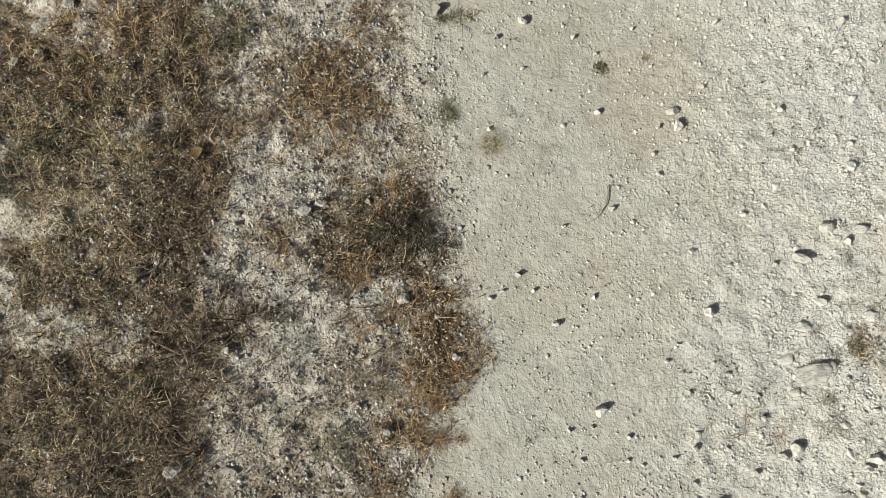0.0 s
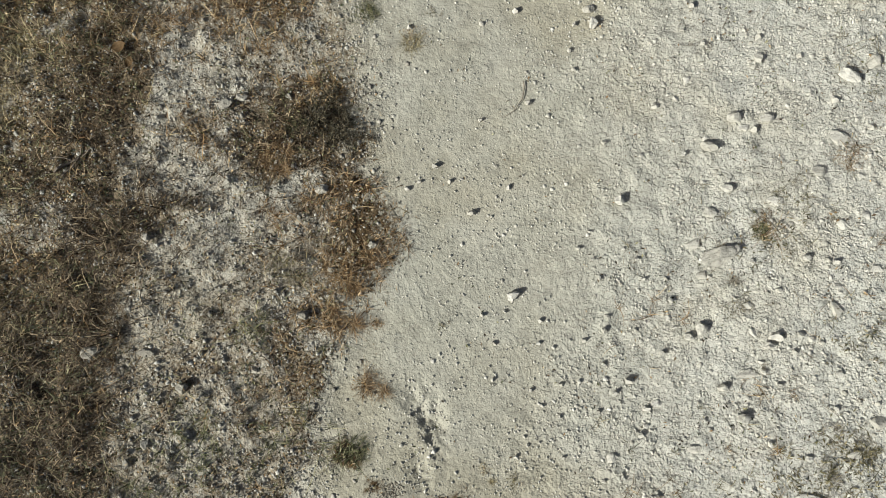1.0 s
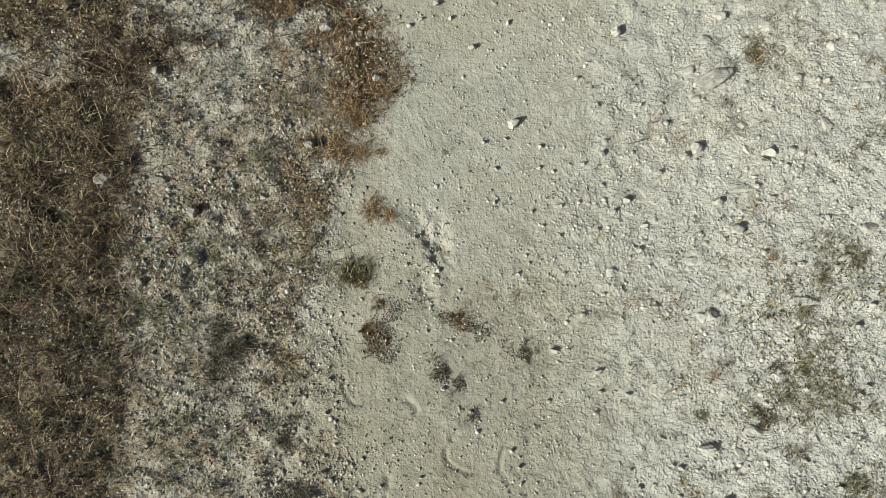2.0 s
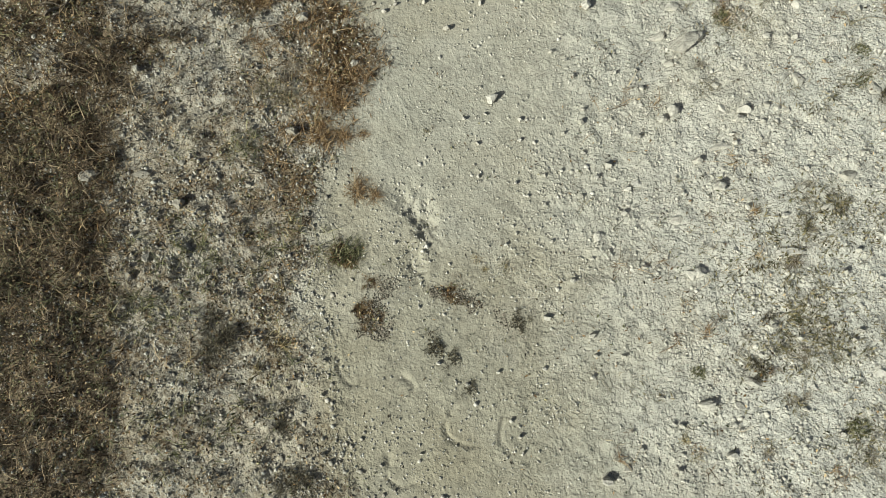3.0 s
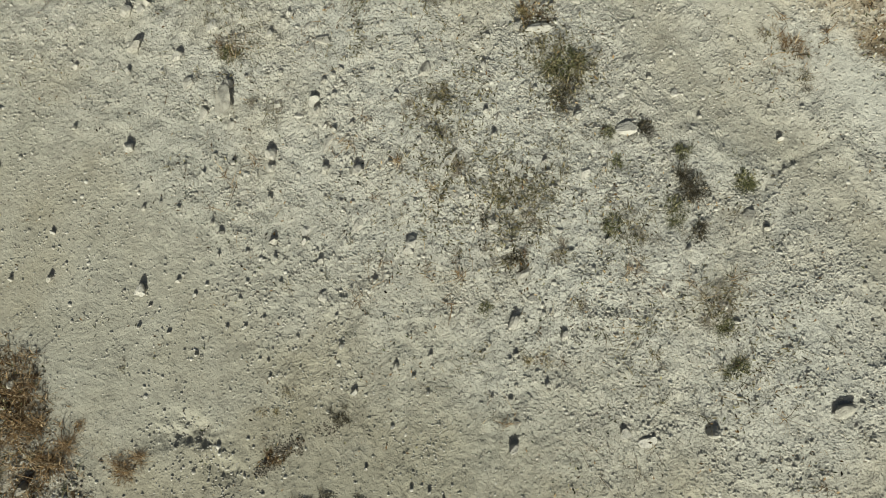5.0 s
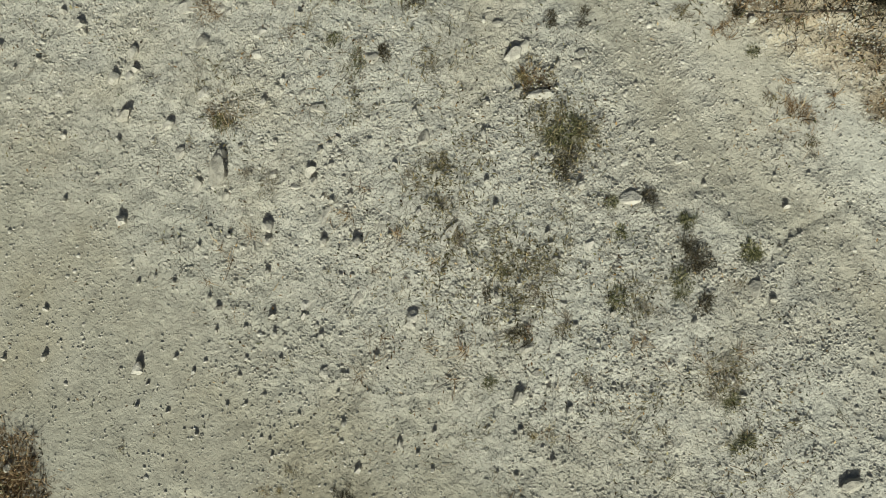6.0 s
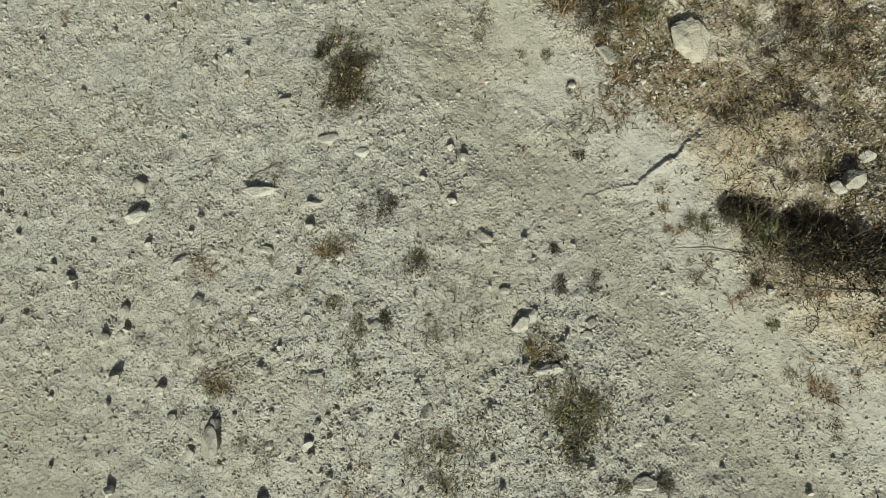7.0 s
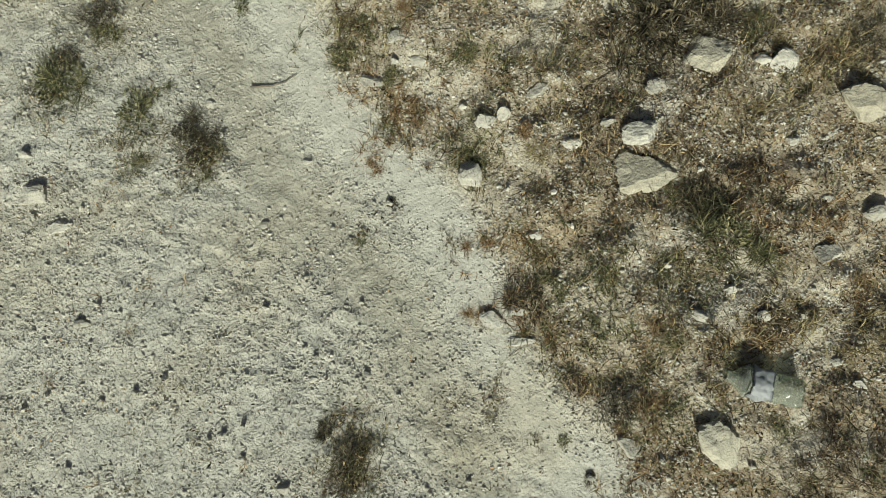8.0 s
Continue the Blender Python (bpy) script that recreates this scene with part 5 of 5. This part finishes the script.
bush(-0.24, 0.29, 0.09, 1.3)
bush(-0.16, 0.25, 0.07, 1.5)
bush(-0.20, 0.35, 0.05, 1.8)
bush(-0.36, 0.20, 0.07, 0.9, "brown")
bush(2.05, -0.93, 0.055, 1.5, "dark")
bush(2.04, -1.02, 0.075, 1.5, "olive")
bush(2.05, -1.09, 0.08, 1.6, "dark")
bush(2.07, -1.15, 0.09, 1.6, "dark")
bush(2.08, -1.22, 0.09, 1.7, "dark")
bush(2.11, -1.30, 0.1, 1.8, "dark")
bush(2.13, -1.38, 0.1, 1.7, "dark")
bush(3.18, 0.05, 0.13, 1.4)
bush(3.30, -0.02, 0.11, 1.3)
bush(2.86, -0.30, 0.10, 1.2)
bush(2.80, -0.38, 0.09, 1.1, "olive")
bush(2.45, -0.05, 0.08, 0.9)
bush(2.33, -0.37, 0.07, 1.1)
bush(-1.36, 0.42, 0.09, 1.1)
bush(-0.74, 0.83, 0.06, 1.2)


# ---- twigs ----
def twig(x0, y0, x1, y1, thick, sag=0.02):
    rng = np.random.RandomState(int(abs(x0 * 1000)))
    bm = bmesh.new()
    rings = []
    side = Vector((y0 - y1, x1 - x0)).normalized()
    for k in range(8):
        t = k / 7
        off = sag * math.sin(math.pi * t) + rng.normal(0, 0.0016)
        px, py = x0 + t * (x1 - x0) + side.x * off, y0 + t * (y1 - y0) + side.y * off
        r = thick * (1 - 0.55 * t)
        pz = float(height(px, py)) + 0.004 + r
        rings.append([bm.verts.new((px + r * math.cos(a) * side.x, py + r * math.cos(a) * side.y, pz + r * math.sin(a))) for a in (0, 1.26, 2.51, 3.77, 5.03)])
    for p, q in zip(rings, rings[1:]):
        for k in range(5):
            bm.faces.new((p[k], p[(k + 1) % 5], q[(k + 1) % 5], q[k]))
    bm.faces.new(rings[0][::-1])
    bm.faces.new(rings[-1])
    me = bpy.data.meshes.new("twig")
    bm.to_mesh(me)
    bm.free()
    me.materials.append(TWIG)
    tagged(new("twig", me), "thin dry grey-brown twig lying on the ground", "twig", "loose twigs")


twig(0.357, 0.406, 0.298, 0.301, 0.0018)
twig(-0.95, 0.13, -0.865, 0.195, 0.0045, 0.004)
twig(-0.93, 0.12, -0.88, 0.21, 0.004, -0.004)
twig(-0.97, 0.17, -0.90, 0.165, 0.0035, 0.006)
twig(-0.086, -0.602, -0.199, -0.677, 0.0014, 0.006)
twig(2.526, 0.88, 2.62, 0.788, 0.0025, -0.015)
twig(1.477, 0.182, 1.556, 0.123, 0.0014, 0.006)
twig(-0.45, -0.83, -0.28, -0.85, 0.0016, 0.01)
twig(-0.58, 0.05, -0.42, 0.16, 0.0013, 0.008)
twig(2.05, -1.30, 1.93, -1.05, 0.0018, 0.01)
twig(1.98, -1.02, 1.90, -0.86, 0.0016, -0.01)
twig(2.95, 0.10, 3.12, -0.02, 0.0018, 0.02)
twig(3.25, -0.20, 3.42, -0.30, 0.0020, 0.02)


def dry_leaf(x, y, length, turn):
    bm = bmesh.new()
    rows = []
    for k in range(7):
        t = k / 6
        w = 0.34 * length * math.sin(math.pi * min(0.97, 0.06 + 0.92 * t)) ** 0.8
        curl = 0.25 * length * (t - 0.5) ** 2
        rows.append([bm.verts.new((length * (t - 0.5), s * w, curl + 0.10 * length * abs(s) ** 2 + 0.003)) for s in (-1, -0.5, 0, 0.5, 1)])
    for a, b in zip(rows, rows[1:]):
        for k in range(4):
            bm.faces.new((a[k], a[k + 1], b[k + 1], b[k]))
    bmesh.ops.solidify(bm, geom=bm.faces[:], thickness=0.0005)
    me = bpy.data.meshes.new("dry_leaf")
    bm.to_mesh(me)
    bm.free()
    me.materials.append(GRASS["red"])
    ob = tagged(new("dry_leaf", me), "curled reddish brown dry leaf lying on grass", "leaf")
    ob.matrix_world = pose(x, y, float(height(x, y)) + 0.012, 8, -6, turn)


dry_leaf(-0.80, 0.50, 0.045, 20)
dry_leaf(-0.765, 0.452, 0.032, 75)


# ---- crushed bottle ----
def clear_plastic():
    m, nt, b = graph("clear_plastic", 0.15, 0.5)
    out = nt.nodes["Material Output"]
    clear = nt.nodes.new("ShaderNodeBsdfTransparent")
    clear.inputs["Color"].default_value = (0.80, 0.83, 0.77, 1)
    b.inputs["Base Color"].default_value = (0.56, 0.58, 0.50, 1)
    mix = nt.nodes.new("ShaderNodeMixShader")
    mix.inputs[0].default_value = 0.34
    nt.links.new(clear.outputs[0], mix.inputs[1])
    nt.links.new(b.outputs[0], mix.inputs[2])
    nt.links.new(mix.outputs[0], out.inputs["Surface"])
    return m


def shell(name, profile, squash, crumple, material, parent, seed, arc=2 * math.pi):
    """A crumpled shell of revolution about x: profile of (along, radius)."""
    bm = bmesh.new()
    sides = 44
    full = arc > 6.2
    rings = []
    for x, r in profile:
        ring = []
        for k in range(sides if full else sides + 1):
            a = arc * k / sides
            p = Vector((x, r * math.cos(a), squash * r * math.sin(a)))
            f = noise.noise(p * 45 + Vector((seed, 0, 0))) + 0.5 * noise.noise(p * 110 + Vector((0, seed, 0)))
            p += Vector((0.4, math.cos(a), squash * math.sin(a))) * crumple * f
            ring.append(bm.verts.new(p))
        rings.append(ring)
    for p, q in zip(rings, rings[1:]):
        for k in range(sides):
            bm.faces.new((p[k], p[(k + 1) % len(p)], q[(k + 1) % len(q)], q[k]))
    bmesh.ops.solidify(bm, geom=bm.faces[:], thickness=0.0006)
    me = bpy.data.meshes.new(name)
    bm.to_mesh(me)
    bm.free()
    me.materials.append(material)
    me.polygons.foreach_set("use_smooth", np.ones(len(me.polygons), bool))
    ob = new(name, me)
    ob.parent = parent
    return ob


def bottle():
    top = tagged(new("plastic_bottle"), "crushed clear plastic bottle with a pale label in dry grass", "bottle")
    top.matrix_world = pose(2.551, -0.648, float(height(2.551, -0.648)) + 0.024, 4, -6, -72) @ Matrix.Diagonal((1.05, 1.05, 1.05, 1))
    film, nt, b = graph("pale_label_film", 0.4, 0.4)
    b.inputs["Base Color"].default_value = (0.50, 0.51, 0.52, 1)
    clear = clear_plastic()
    shell("body", [(-0.070 + 0.004 * k, 0.034 - 0.002 * abs(math.sin(0.5 * k))) for k in range(29)], 0.8, 0.007, clear, top, 3.0)
    shell("base", [(0.042, 0.037), (0.046, 0.030), (0.043, 0.018), (0.040, 0.004)], 0.75, 0.006, clear, top, 5.0)
    shell("neck", [(-0.070, 0.036), (-0.084, 0.026), (-0.095, 0.014), (-0.112, 0.0125)], 0.8, 0.004, clear, top, 7.0)
    tagged(shell("label", [(-0.062 + 0.004 * k, 0.0365) for k in range(12)], 0.83, 0.007, film, top, 3.0, 4.0), "crumpled pale blue-white film")


bottle()
